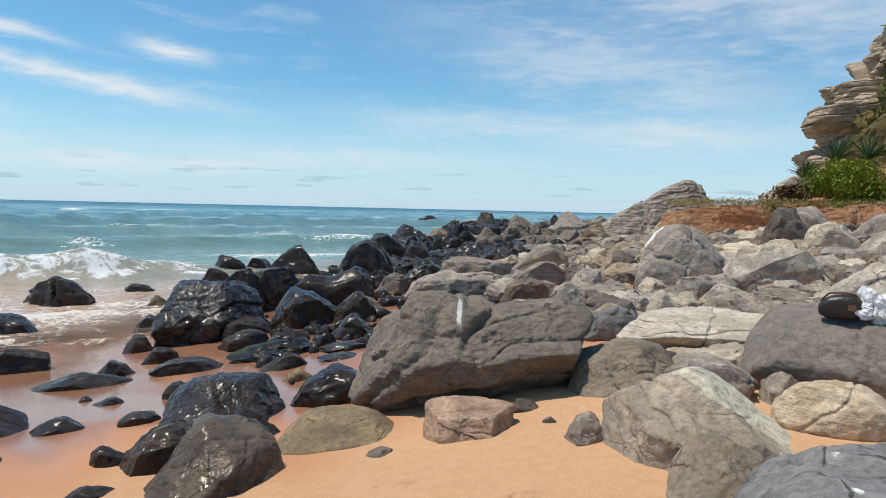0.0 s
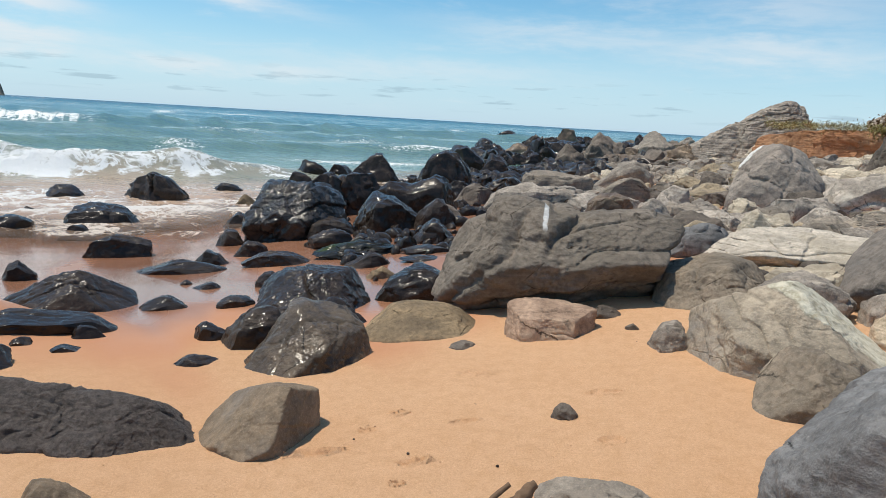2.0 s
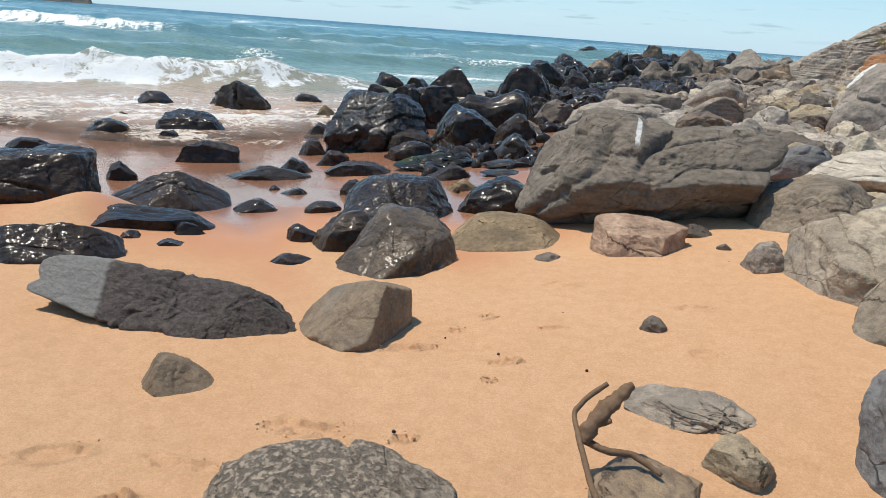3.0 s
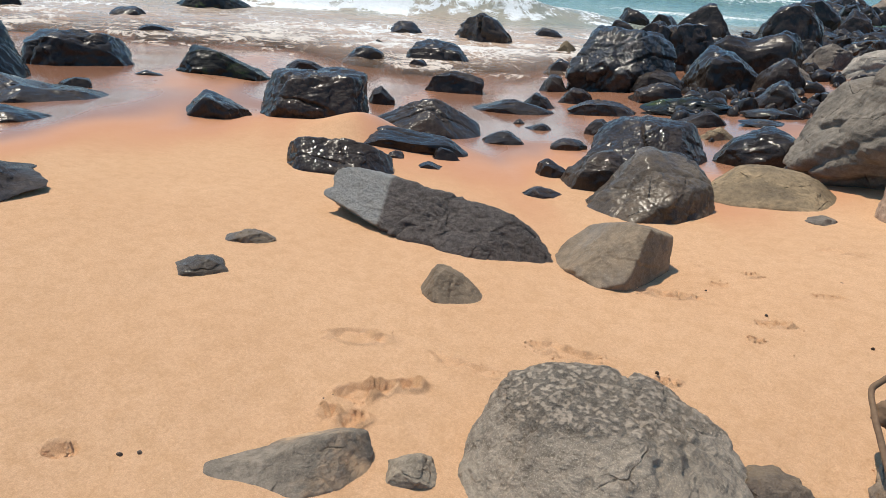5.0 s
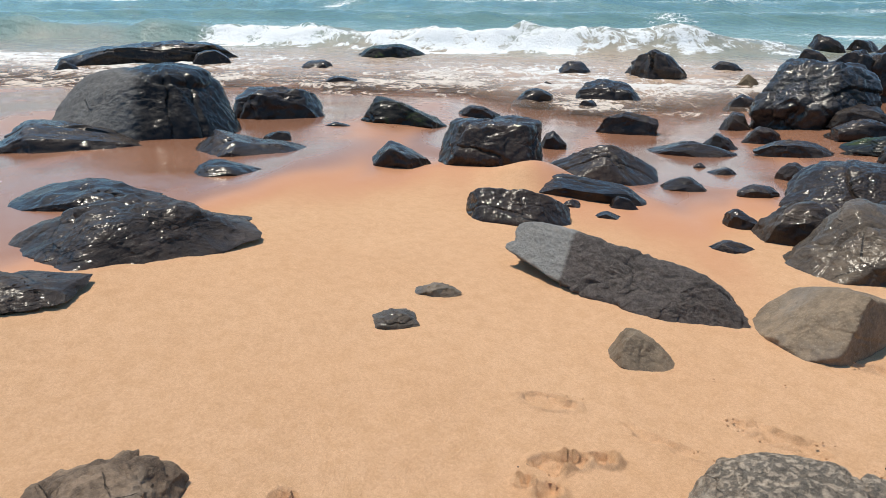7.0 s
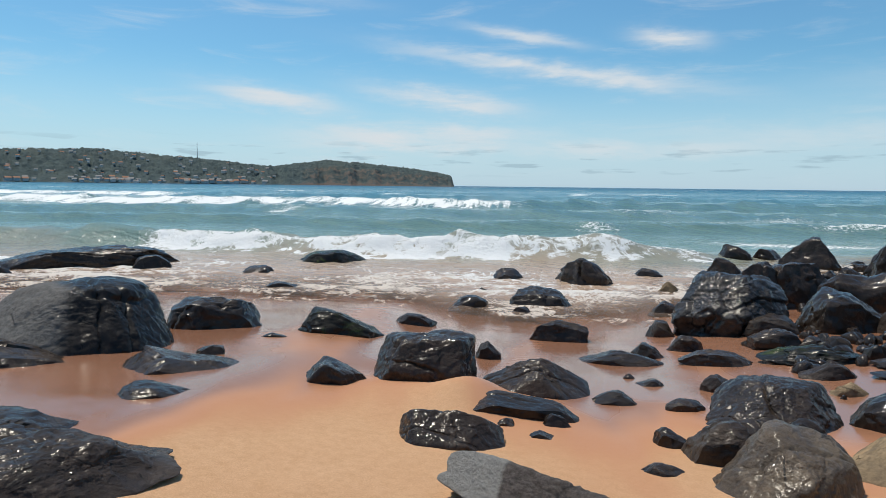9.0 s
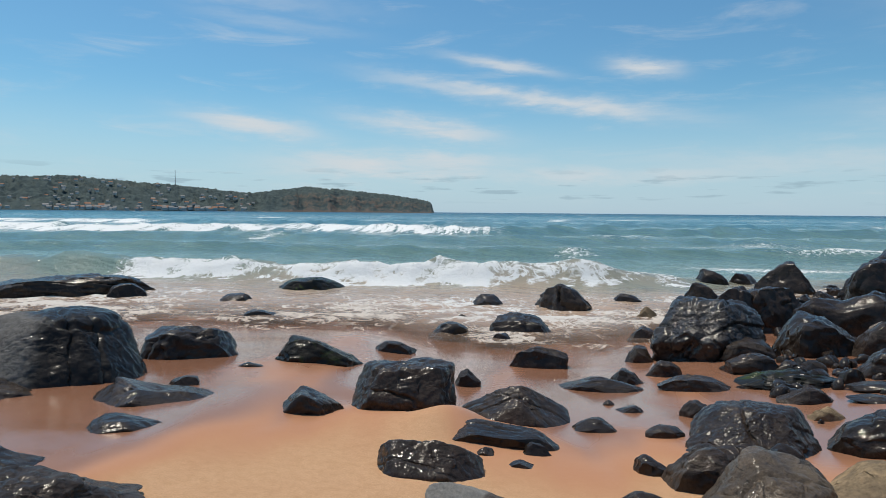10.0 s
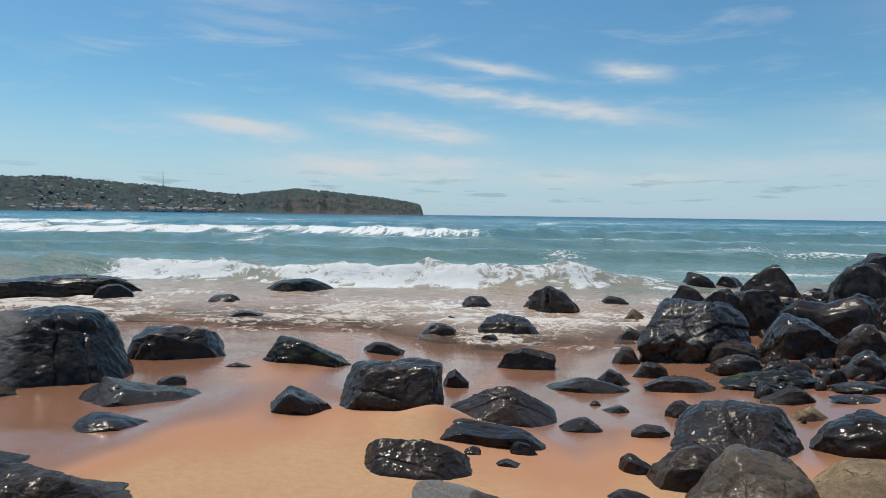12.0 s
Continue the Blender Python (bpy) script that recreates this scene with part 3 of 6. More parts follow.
def ball(n):
    """Places and quads of a cube of n x n squares a side."""
    if n not in BALLS:
        k = np.linspace(-1, 1, n + 1)
        a, b = np.meshgrid(k, k, indexing="ij")
        one = np.ones_like(a)
        sides = [(a, b, one), (b, a, -one), (one, a, b), (-one, b, a), (b, one, a), (a, -one, b)]
        points = np.concatenate([np.stack(side, axis=-1).reshape(-1, 3) for side in sides])
        i = np.arange((n + 1) ** 2).reshape(n + 1, n + 1)
        quad = np.stack([i[:-1, :-1], i[1:, :-1], i[1:, 1:], i[:-1, 1:]], axis=-1).reshape(-1, 4)
        quads = np.concatenate([quad + j * (n + 1) ** 2 for j in range(6)])
        unique, index = np.unique(np.round(points, 6), axis=0, return_inverse=True)
        BALLS[n] = (unique, index.reshape(-1)[quads])
    return BALLS[n]


def mesh_of(name, points, quads, mat, sharp=38):
    me = bpy.data.meshes.new(name)
    me.vertices.add(len(points))
    me.vertices.foreach_set("co", points.reshape(-1).astype(np.float32))
    me.loops.add(quads.size)
    me.loops.foreach_set("vertex_index", quads.reshape(-1).astype(np.int32))
    me.polygons.add(len(quads))
    me.polygons.foreach_set("loop_start", np.arange(0, quads.size, quads.shape[1], dtype=np.int32))
    me.polygons.foreach_set("use_smooth", np.ones(len(quads), dtype=bool))
    me.update(calc_edges=True)
    me.set_sharp_from_angle(angle=radians(sharp))
    me.materials.append(mat)
    return me


def stone_mesh(name, w, d, h, mat, ridge=(0.7, 1.0, 0.8), edge=3.2, seed=0, n=26, cuts=12, rough=1.0, layers=0.0, dip=0.2, sink=0.3, chips=1.0, faces=(), splits=(), planes=(), crisp=14.0, gash=1.0):
    """A stone w long, d deep and h high over its foot. ridge: its height along its length, as parts of h;
    edge: 2 a pebble, 8 a block; cuts: flat faces knocked off; chips: fractured facets; layers: parted beds, so many in its height;
    faces: flat faces (x, y, z of the way they look, distance from the middle); splits: open cracks along planes, given alike, gash times as deep;
    planes: in place of cuts, the planes that bound a hewn block in its box from -1 to 1; crisp: how sharp its arrises are."""
    rng = np.random.default_rng(seed)
    points, quads = ball(n)
    p = points / (np.sum(np.abs(points) ** edge, axis=1) ** (1 / edge))[:, None]
    if len(planes):
        u = points / np.linalg.norm(points, axis=1)[:, None]
        crisp = 1.7 * crisp
        total = (np.abs(u[:, 0]) ** edge + np.abs(u[:, 1]) ** edge) ** (crisp / edge) + np.abs(u[:, 2]) ** crisp
        for fx, fy, fz, away in planes:
            v = np.array([fx, fy, fz]) / math.sqrt(fx * fx + fy * fy + fz * fz)
            total = total + np.maximum(u @ v / away, 0) ** crisp
        p, cuts = u * (total ** (-1 / crisp))[:, None], 0
        chips, rough = chips + 0.3, rough * 1.3
    for j in range(cuts):
        v = rng.normal(size=3)
        v[2] = abs(v[2]) * (0.35 if j % 3 else 1.2)
        v /= np.linalg.norm(v)
        reach = np.max(p @ v)
        over_it = np.maximum(p @ v - reach * rng.uniform(0.66, 0.92), 0)
        p = p - over_it[:, None] * v
    for fx, fy, fz, away in faces:
        v = np.array([fx, fy, fz]) / math.sqrt(fx * fx + fy * fy + fz * fz)
        p = p - np.maximum(p @ v - away, 0)[:, None] * v
    for axis in range(3):
        lo, hi = p[:, axis].min(), p[:, axis].max()
        p[:, axis] = (p[:, axis] - lo) / (hi - lo) * 2 - 1
    up = (p[:, 2] + 1) / 2
    stops = np.linspace(-1, 1, len(ridge))
    top = np.interp(p[:, 0], stops, ridge)
    top = 0.6 * top + 0.2 * (np.interp(p[:, 0] - 0.08, stops, ridge) + np.interp(p[:, 0] + 0.08, stops, ridge))
    q = np.stack([p[:, 0] * w / 2, p[:, 1] * d / 2, up * top * h * (1 + sink) - sink * h], axis=-1)
    out = q - np.array([0, 0, 0.3 * h])
    out /= np.linalg.norm(out, axis=1)[:, None] + 1e-6
    unit = (w * d * h) ** (1 / 3)
    f = q / unit + seed * 3.7
    push = 0.045 * fbm(f * 1.6, 2, seed) + 0.03 * (0.5 - np.abs(fbm(f * 3.6, 3, seed + 3))) + 0.014 * fbm(f * 12.0, 3, seed + 5, 0.6)
    if n >= 40:
        push = push + 0.007 * (0.5 - np.abs(fbm(f * 26.0, 3, seed + 31, 0.6)))
    if chips:
        seeds = (rng.uniform(-0.5, 0.5, size=(46, 3)) * np.array([w, d, 1.3 * h]) + np.array([0, 0, 0.35 * h])) / unit
        tilts = rng.normal(size=(46, 3)) * 0.10
        g = q / unit + 0.06 * np.stack([fbm(f * 4.0 + 5.0 * k, 2, seed + 11 + k) for k in range(3)], axis=-1)
        gap = ((g[:, None, :] - seeds[None]) ** 2).sum(axis=2)
        near = np.argsort(gap, axis=1)[:, :2]
        rows = np.arange(len(g))
        first, second = np.sqrt(gap[rows, near[:, 0]]), np.sqrt(gap[rows, near[:, 1]])
        facet = ((g - seeds[near[:, 0]]) * tilts[near[:, 0]]).sum(axis=1) + 0.028 * hashed(near[:, 0], 3, 1, seed)
        keep = smooth(second - first, 0.0, 0.10)
        push = push + chips * (facet * keep - 0.014 * np.exp(-((second - first) / 0.03) ** 2))
    if layers:
        level = (q[:, 2] + dip * q[:, 0] + 0.1 * q[:, 1]) / h * layers + 0.45 * fbm(f * 1.3, 3, seed + 7)
        fraction = level - np.floor(level)
        step = hashed(np.floor(level).astype(np.int64), 0, 0, seed)
        here = smooth(fbm(f * 1.1 + 9.0, 2, seed + 9), -0.35, 0.2)
        push = push + here * (0.012 * step - 0.026 * np.exp(-(np.minimum(fraction, 1 - fraction) / 0.07) ** 2))
    if not len(splits) and n >= 24:
        splits = [(*rng.normal(size=3), rng.uniform(-0.2, 0.35)) for _ in range(2 if n < 40 else 3)]
    for sx, sy, sz, away in splits:
        v = np.array([sx, sy, sz]) / math.sqrt(sx * sx + sy * sy + sz * sz)
        gap = (q / unit) @ v - away + 0.07 * fbm(f * 2.2, 2, seed + 21) + 0.02 * fbm(f * 9.0, 2, seed + 23)
        alive = smooth(fbm(f * 0.9 + 4.0 * away, 2, seed + 27), -0.45, -0.1)
        push = push - gash * alive * (0.04 * np.exp(-(gap / 0.024) ** 2) - 0.016 * smooth(gap, -0.01, 0.03) * np.exp(-np.maximum(gap, 0) / 0.25))
    q = q + out * (push * unit * rough)[:, None]
    for axis, size in ((0, w), (1, d)):
        lo, hi = q[:, axis].min(), q[:, axis].max()
        q[:, axis] = ((q[:, axis] - lo) / (hi - lo) - 0.5) * size
    q[:, 2] *= np.where(q[:, 2] > 0, h * max(ridge) / q[:, 2].max(), 1.0)
    return mesh_of(name, q, quads, STONES[mat] if isinstance(mat, str) else mat, 32)


def stone(name, label, mat, x, y, w, d, h, turn, ridge=(0.7, 1.0, 0.8), edge=3.2, seed=0, n=26, cuts=12, rough=1.0, layers=0.0, dip=0.2, sink=0.3, chips=1.0, faces=(), splits=(), planes=(), crisp=14.0, gash=1.0, tilt=0.0, lean=0.0, z=None):
    ob = new(name, stone_mesh(name, w, d, h, mat, ridge, edge, seed, n, cuts, rough, layers, dip, sink, chips, faces, splits, planes, crisp, gash))
    foot = float(ground_height(np.array(x), np.array(y))) if z is None else z
    ob.matrix_world = pose(x, y, foot, tilt, lean, turn)
    return tagged(ob, label, "rock", "rocks on the beach")


# the rocks on the sand and by the water
stone("boulder", "large wet black boulder, dry grey on one shoulder", "shoulder", -9.05, 2.12, 2.25, 1.47, 0.80, 74, (0.84, 0.95, 0.98, 1, 0.98, 0.86), 3.4, 3, n=84, rough=0.45, chips=0.3, planes=((-0.8, -0.3, 0.5, 0.66), (-0.1, -0.85, 0.45, 0.7), (0.75, -0.45, 0.35, 0.72), (0.95, 0, 0.1, 0.9)), crisp=8, splits=((1, 0.1, 0.05, 0.2), (1, 0.3, -0.1, 0.34), (0.3, -0.2, 1, 0.55)), gash=1.3)
stone("boulder", "wet black block-shaped boulder standing in wet sand", "wet", -10.12, 4.38, 1.46, 1.02, 0.47, 64, (0.8, 1, 0.98, 0.92, 0.75), 4.5, 4, n=30, chips=0.75)
stone("boulder", "low wet black rock at a large boulder's foot", "wet", -8.56, 1.21, 1.48, 1.19, 0.27, 79, (0.9, 1, 0.8, 0.55, 0.2), 2.6, 5, n=28, chips=0.75)
stone("boulder", "low flat wet black rock with puddles around it", "wet", -7.10, 2.56, 1.18, 0.82, 0.21, 66, (0.9, 1, 0.7, 0.55, 0.45, 0.2), 2.6, 6, n=26, chips=0.75)
stone("stone", "small wet black stone beside a flat rock", "wet", -7.69, 3.14, 0.34, 0.27, 0.11, 64, (0.7, 1, 0.8), 2.8, 7, n=14, chips=0.75)
stone("rock", "low dark wet rock sunk in the sand", "wet", -6.03, 1.83, 0.60, 0.42, 0.10, 68, (0.6, 1, 0.95, 0.6, 0.2), 2.5, 8, n=20, chips=0.75)
stone("boulder", "broad flat brownish black slab sunk in wet sand", "wetbrown", -4.42, 0.62, 1.38, 1.15, 0.22, 77, (0.5, 0.78, 0.97, 1, 0.86, 0.5, 0.2), 2.6, 9, n=84, rough=0.7, chips=0.7, planes=((0.42, -0.85, 0.3, 0.42), (-0.75, -0.4, 0.5, 0.62), (0.1, -0.4, 0.9, 0.62), (0.6, 0.7, 0.4, 0.6), (-0.3, 0.8, 0.5, 0.7)), crisp=9, splits=((0.3, -0.5, 1, 0.1), (0.5, -0.2, 1, -0.12)))
stone("boulder", "low wet black rock behind a broad flat slab", "wet", -5.58, 0.62, 0.99, 0.69, 0.11, 79, (0.5, 0.9, 1, 0.85, 0.5), 2.6, 10, n=28, chips=0.75)
stone("stone", "dark brown wet rock sunk in the sand", "wetbrown", -3.86, -0.16, 0.78, 0.48, 0.10, 74, (0.8, 1, 0.9, 0.6, 0.3), 2.6, 11, n=40, chips=0.9)
stone("rock", "rough knobbly brown boulder on dry sand", "rough", -2.22, -0.14, 0.45, 0.43, 0.17, 85, (0.75, 0.95, 1, 0.95, 0.9, 0.7), 3, 12, n=44, cuts=7, rough=1.2)
stone("stone", "dark grey stone half buried in the sand", "gleam", -3.00, 1.66, 0.30, 0.17, 0.055, 62, (0.3, 0.6, 0.9, 1, 0.6), seed=13, n=24, edge=2.4, rough=1.2)
stone("stone", "dark pitted stone half buried in the sand", "gleam", -2.80, 1.25, 0.26, 0.17, 0.05, 55, (0.5, 0.8, 1, 0.8, 0.35), seed=14, n=24, edge=2.4, rough=1.2)
stone("stone", "small pointed brown stone on dry sand", "smooth", -1.90, 1.93, 0.31, 0.24, 0.12, 31, (0.3, 1, 0.85, 0.6, 0.25), 2.6, 15, n=36, cuts=2, rough=0.7, chips=0.7, faces=((0.1, -0.8, 0.6, 0.5), (-0.8, -0.2, 0.5, 0.7)))
stone("rock", "smooth brown boulder with a grey patch, on sand", "smooth", -1.50, 2.80, 0.62, 0.56, 0.28, 22, (0.4, 0.72, 0.9, 1, 1, 0.93), seed=16, n=64, rough=0.4, chips=0.4, planes=((-0.3, -0.78, 0.55, 0.4), (-0.7, -0.2, 0.68, 0.42), (0.86, -0.5, 0.1, 0.56), (0.2, -0.95, -0.2, 0.8), (0.1, 0.5, 0.85, 0.8), (-0.75, -0.65, -0.05, 0.7)), crisp=14, splits=((0.15, 0.5, 1, 0.12),), gash=0.5)
stone("rock", "brown boulder, wet and shiny at its foot", "gleam", -1.74, 4.03, 0.90, 0.76, 0.37, 18, (0.62, 0.9, 1, 0.98, 0.9, 0.72), seed=17, n=64, rough=0.55, chips=0.6, planes=((-0.5, -0.62, 0.58, 0.42), (0.25, -0.4, 0.88, 0.6), (0.84, -0.52, 0.2, 0.58), (0.3, -0.94, 0.1, 0.72), (-0.9, 0, 0.4, 0.74)), crisp=16)
stone("rock", "dark wet rock with a shadowed side", "wet", -3.88, 3.24, 0.84, 0.54, 0.24, 40, (0.9, 1, 0.93, 0.88, 0.8, 0.55), seed=18, n=44, rough=0.5, chips=0.5, planes=((-0.1, -0.7, 0.7, 0.6), (-0.9, -0.3, 0.2, 0.86), (0.75, -0.5, 0.4, 0.7), (0, 0.7, 0.7, 0.7)), crisp=13)
stone("boulder", "long low wet black rock, smooth backed", "wet", -4.12, 4.30, 1.16, 0.5, 0.19, 36, (0.45, 0.9, 1, 0.85, 0.78, 0.8, 0.4), 2.5, 19, n=44, chips=0.3, rough=0.6)
stone("stone", "small wet black stone on sand", "wet", -3.93, 3.94, 0.19, 0.15, 0.07, 38, (0.6, 1, 0.6), 2.5, 20, n=12, chips=0.75)
stone("stone", "small wet black stone on sand", "wet", -3.67, 4.32, 0.30, 0.18, 0.11, 34, (0.4, 1, 0.8, 0.3), 2.5, 21, n=12, chips=0.75)
stone("boulder", "wet black rock shaped like a low roof", "wet", -4.61, 5.25, 1.21, 0.72, 0.35, 36, (0.6, 0.85, 1, 1, 0.85, 0.6), seed=22, n=44, rough=0.45, chips=0.4, planes=((-0.62, -0.35, 0.72, 0.34), (0.6, -0.4, 0.7, 0.42), (0, -0.85, 0.5, 0.66), (0, 0.8, 0.6, 0.6)), crisp=13)
stone("boulder", "upright wet black block of rough rock", "wet", -5.57, 4.56, 1.16, 0.74, 0.51, 46, (0.9, 0.95, 0.96, 0.99, 1, 0.96), 5.0, 23, n=60, rough=0.6, chips=0.5, planes=((0, -0.85, 0.5, 0.8), (-0.9, -0.2, 0.35, 0.84), (0.93, -0.3, 0.1, 0.9), (-0.2, -0.9, -0.25, 0.86)), crisp=11)
stone("stone", "small brown wet stone beside a black block", "wetbrown", -6.26, 6.40, 0.37, 0.29, 0.24, 40, (0.9, 1, 0.6), 3, 24, n=14, chips=0.75)
stone("rock", "pointed wet black rock on wet sand", "wet", -5.92, 3.60, 0.71, 0.50, 0.22, 54, (0.15, 0.6, 1, 0.75, 0.5, 0.25), 3, 25, n=22, chips=0.75)
stone("boulder", "wet black rock with green weed on it", "weedy", -8.51, 5.62, 1.31, 0.85, 0.38, 53, (0.55, 1, 0.95, 0.75, 0.5, 0.3), 3.2, 26, n=26, chips=0.75)
stone("rock", "smooth dark wet stone at the water's edge", "wet", -9.20, 7.78, 0.81, 0.48, 0.21, 47, (0.6, 1, 0.9, 0.6), 2.4, 27, n=18, chips=0.75)
stone("boulder", "wet black block lying on wet sand", "wet", -6.92, 8.97, 1.03, 0.62, 0.34, 34, (0.6, 0.9, 1, 1, 0.9), 4.5, 28, n=24, chips=0.75)
stone("boulder", "low wet black rock lying in shallow water", "wet", -5.01, 7.66, 1.20, 0.66, 0.17, 29, (0.2, 0.6, 1, 0.85, 0.5), 2.5, 29, n=22, chips=0.75)
stone("rock", "rounded wet black stone by shallow water", "wet", -4.93, 8.33, 0.47, 0.33, 0.20, 27, (0.5, 1, 0.9, 0.5), 2.5, 30, n=16, chips=0.75)
stone("rock", "low wet stone gleaming in the sun", "wet", -3.79, 5.51, 0.55, 0.36, 0.12, 29, (0.3, 0.8, 1, 0.75, 0.2), 2.7, 31, n=20, chips=0.75)
stone("rock", "small wet black stone with a low point", "wet", -3.96, 6.48, 0.44, 0.26, 0.09, 27, (0.15, 0.6, 1, 0.3), 2.7, 32, n=14, chips=0.75)
stone("stone", "small brown wet stone on sand", "wetbrown", -4.30, 6.68, 0.17, 0.12, 0.07, 28, (0.6, 1, 0.6), 2.5, 33, n=10, chips=0.75)
stone("stone", "flat wet stone with a mirror-like gleam", "wet", -3.16, 5.71, 0.38, 0.27, 0.11, 23, (0.7, 1, 0.9, 0.6), 2.8, 34, n=16, chips=0.75)
stone("stone", "low wet black stone on the sand", "wet", -2.47, 3.86, 0.34, 0.20, 0.07, 25, (0.6, 1, 0.95, 0.5), 2.4, 35, n=16, chips=0.75)
stone("stone", "small brownish stone in a heap of sand", "wetbrown", -5.11, 4.23, 0.35, 0.21, 0.12, 45, (0.4, 1, 0.85, 0.4), 2.5, 36, n=14, chips=0.75)
stone("stone", "thin wet stone half buried in the sand", "wet", -3.51, 3.93, 0.26, 0.16, 0.05, 35, (0.5, 1, 0.5, 0.2), 2.3, 37, n=12, chips=0.75)
stone("boulder", "wet black boulder standing in the shallow water", "wet", -10.77, 15.96, 2.03, 1.42, 0.91, 32, (0.55, 0.95, 1, 0.85, 0.5, 0.25), 3.2, 38, n=28, chips=0.75, z=-1.2)
stone("boulder", "small wet black rock in shallow water", "wet", -10.35, 18.56, 1.10, 0.77, 0.44, 27, (0.5, 1, 0.9, 0.6), 2.6, 39, n=16, chips=0.75, z=-1.2)
stone("boulder", "low wet black rock in shallow water", "wet", -12.86, 14.77, 1.34, 0.81, 0.51, 39, (0.3, 0.9, 1, 0.6), 2.5, 40, n=16, chips=0.75, z=-1.2)
stone("rock", "low wet black rock at the water's edge", "wet", -10.53, 10.66, 0.92, 0.65, 0.41, 42, (0.6, 1, 1, 0.8), 2.8, 41, n=16, chips=0.75)
stone("rock", "small wet black rock at the water's edge", "wet", -11.43, 12.12, 0.64, 0.45, 0.37, 41, (0.6, 1, 0.7), 2.5, 42, n=12, chips=0.75, z=-1.2)
stone("boulder", "wet black rock at the water's edge", "wet", -9.68, 12.14, 1.68, 1.34, 0.57, 36, (0.35, 1, 0.95, 0.9, 0.85, 0.5), 3, 43, n=24, chips=0.75, z=-1.2)
stone("rock", "low wet stone in shallow water", "wet", -9.24, 10.95, 0.75, 0.53, 0.31, 38, (0.5, 1, 0.8, 0.3), 2.4, 44, n=14, chips=0.75)
stone("boulder", "long low wet black rock in the wash", "wet", -15.18, 8.89, 1.40, 0.70, 0.46, 58, (0.7, 0.75, 0.65, 0.6, 0.5), 3.4, 45, n=18, chips=0.75)
stone("boulder", "low weedy rock awash in the surf", "weedy", -19.78, 13.67, 2.87, 1.72, 0.59, 54, (0.5, 0.9, 1, 0.8, 0.5), 2.6, 46, n=18, chips=0.75, z=-1.2)
stone("boulder", "long flat black rock shelf in the surf", "wet", -23.97, 7.10, 5.91, 2.66, 0.78, 72, (0.75, 1, 1, 0.98, 0.85, 0.35), 4, 47, n=30, layers=4, chips=0.75, z=-1.2)
stone("boulder", "rounded wet black rock in the surf", "wet", -21.84, 7.95, 1.47, 0.88, 0.61, 69, (0.3, 0.9, 1, 0.7), 2.6, 48, n=16, chips=0.75, z=-1.2)
stone("boulder", "low wet rock awash in the surf", "wet", -18.81, 10.01, 1.50, 0.90, 0.42, 60, (0.4, 0.9, 1, 0.4), 2.4, 49, n=14, chips=0.75, z=-1.2)
stone("rock", "small wet black rock in the surf", "wet", -22.69, 4.06, 0.91, 0.55, 0.55, 79, (0.5, 1, 0.6), 2.5, 50, n=12, chips=0.75, z=-1.2)
stone("rock", "low wet stone in a puddle", "wet", -8.51, 4.45, 0.40, 0.24, 0.07, 59, (0.4, 1, 0.5), 2.4, 51, n=12, chips=0.75)
stone("rock", "low wet stone at a boulder's foot", "wet", -8.38, 1.02, 0.52, 0.36, 0.06, 80, (0.6, 1, 0.6), 2.4, 52, n=12, chips=0.75)
stone("boulder", "big wet black boulder, glittering in the sun", "glitter", -4.88, 11.12, 1.90, 1.46, 0.99, 21, (0.8, 0.98, 1, 0.97, 0.94, 0.8), seed=53, n=84, rough=0.65, chips=0.9, planes=((-0.35, -0.66, 0.66, 0.6), (0.55, -0.6, 0.55, 0.74), (-0.35, -0.9, -0.25, 0.74), (0.3, -0.9, -0.3, 0.82), (-0.95, 0, 0.2, 0.88)), crisp=12)
stone("boulder", "wet black boulder behind a glittering one", "wet", -5.80, 14.62, 1.35, 1.08, 1.05, 20, (0.6, 1, 1, 0.8), 3.2, 54, n=24, chips=0.75)
stone("boulder", "wet black flat-topped boulder", "wet", -5.19, 15.30, 1.64, 1.15, 1.00, 17, (0.6, 0.95, 1, 1, 0.95), 4.5, 55, n=26, chips=0.75)
stone("boulder", "dark wet boulder among others", "wet", -3.57, 14.49, 2.05, 1.23, 0.87, 12, (0.6, 0.9, 0.8, 1, 0.9), 3, 56, n=26, chips=0.75)
stone("boulder", "wet black rock at the edge of the surf", "wet", -10.44, 25.51, 1.67, 1.17, 0.87, 21, (0.8, 1, 0.9, 0.6), 3.6, 57, n=18, chips=0.75, z=-1.25)
stone("boulder", "wet black rock at the edge of the surf", "wet", -9.56, 26.37, 1.30, 0.91, 0.71, 19, (0.6, 1, 0.9, 0.7), 3.6, 58, n=18, chips=0.75, z=-1.25)
stone("boulder", "wet black boulder at the edge of the surf", "wet", -7.54, 24.77, 2.06, 1.44, 1.16, 16, (0.5, 0.8, 1, 1, 0.6), 3.2, 59, n=22, chips=0.75, z=-1.05)
stone("boulder", "low wet black rock by the surf", "wet", -8.80, 20.54, 1.25, 0.88, 0.78, 22, (0.4, 1, 0.9, 0.6), 2.8, 60, n=16, chips=0.75, z=-1.2)
stone("boulder", "tall wet black boulder beside the surf", "wet", -4.64, 23.58, 2.07, 1.66, 1.37, 10, (0.4, 0.8, 1, 1, 0.8), 3.2, 61, n=26, chips=0.75)
stone("rock", "small ochre weedy rock in shallow water", "olive", -8.19, 15.65, 0.59, 0.48, 0.54, 26, (0.8, 1, 0.9), 2.8, 62, n=14, z=-1.2)
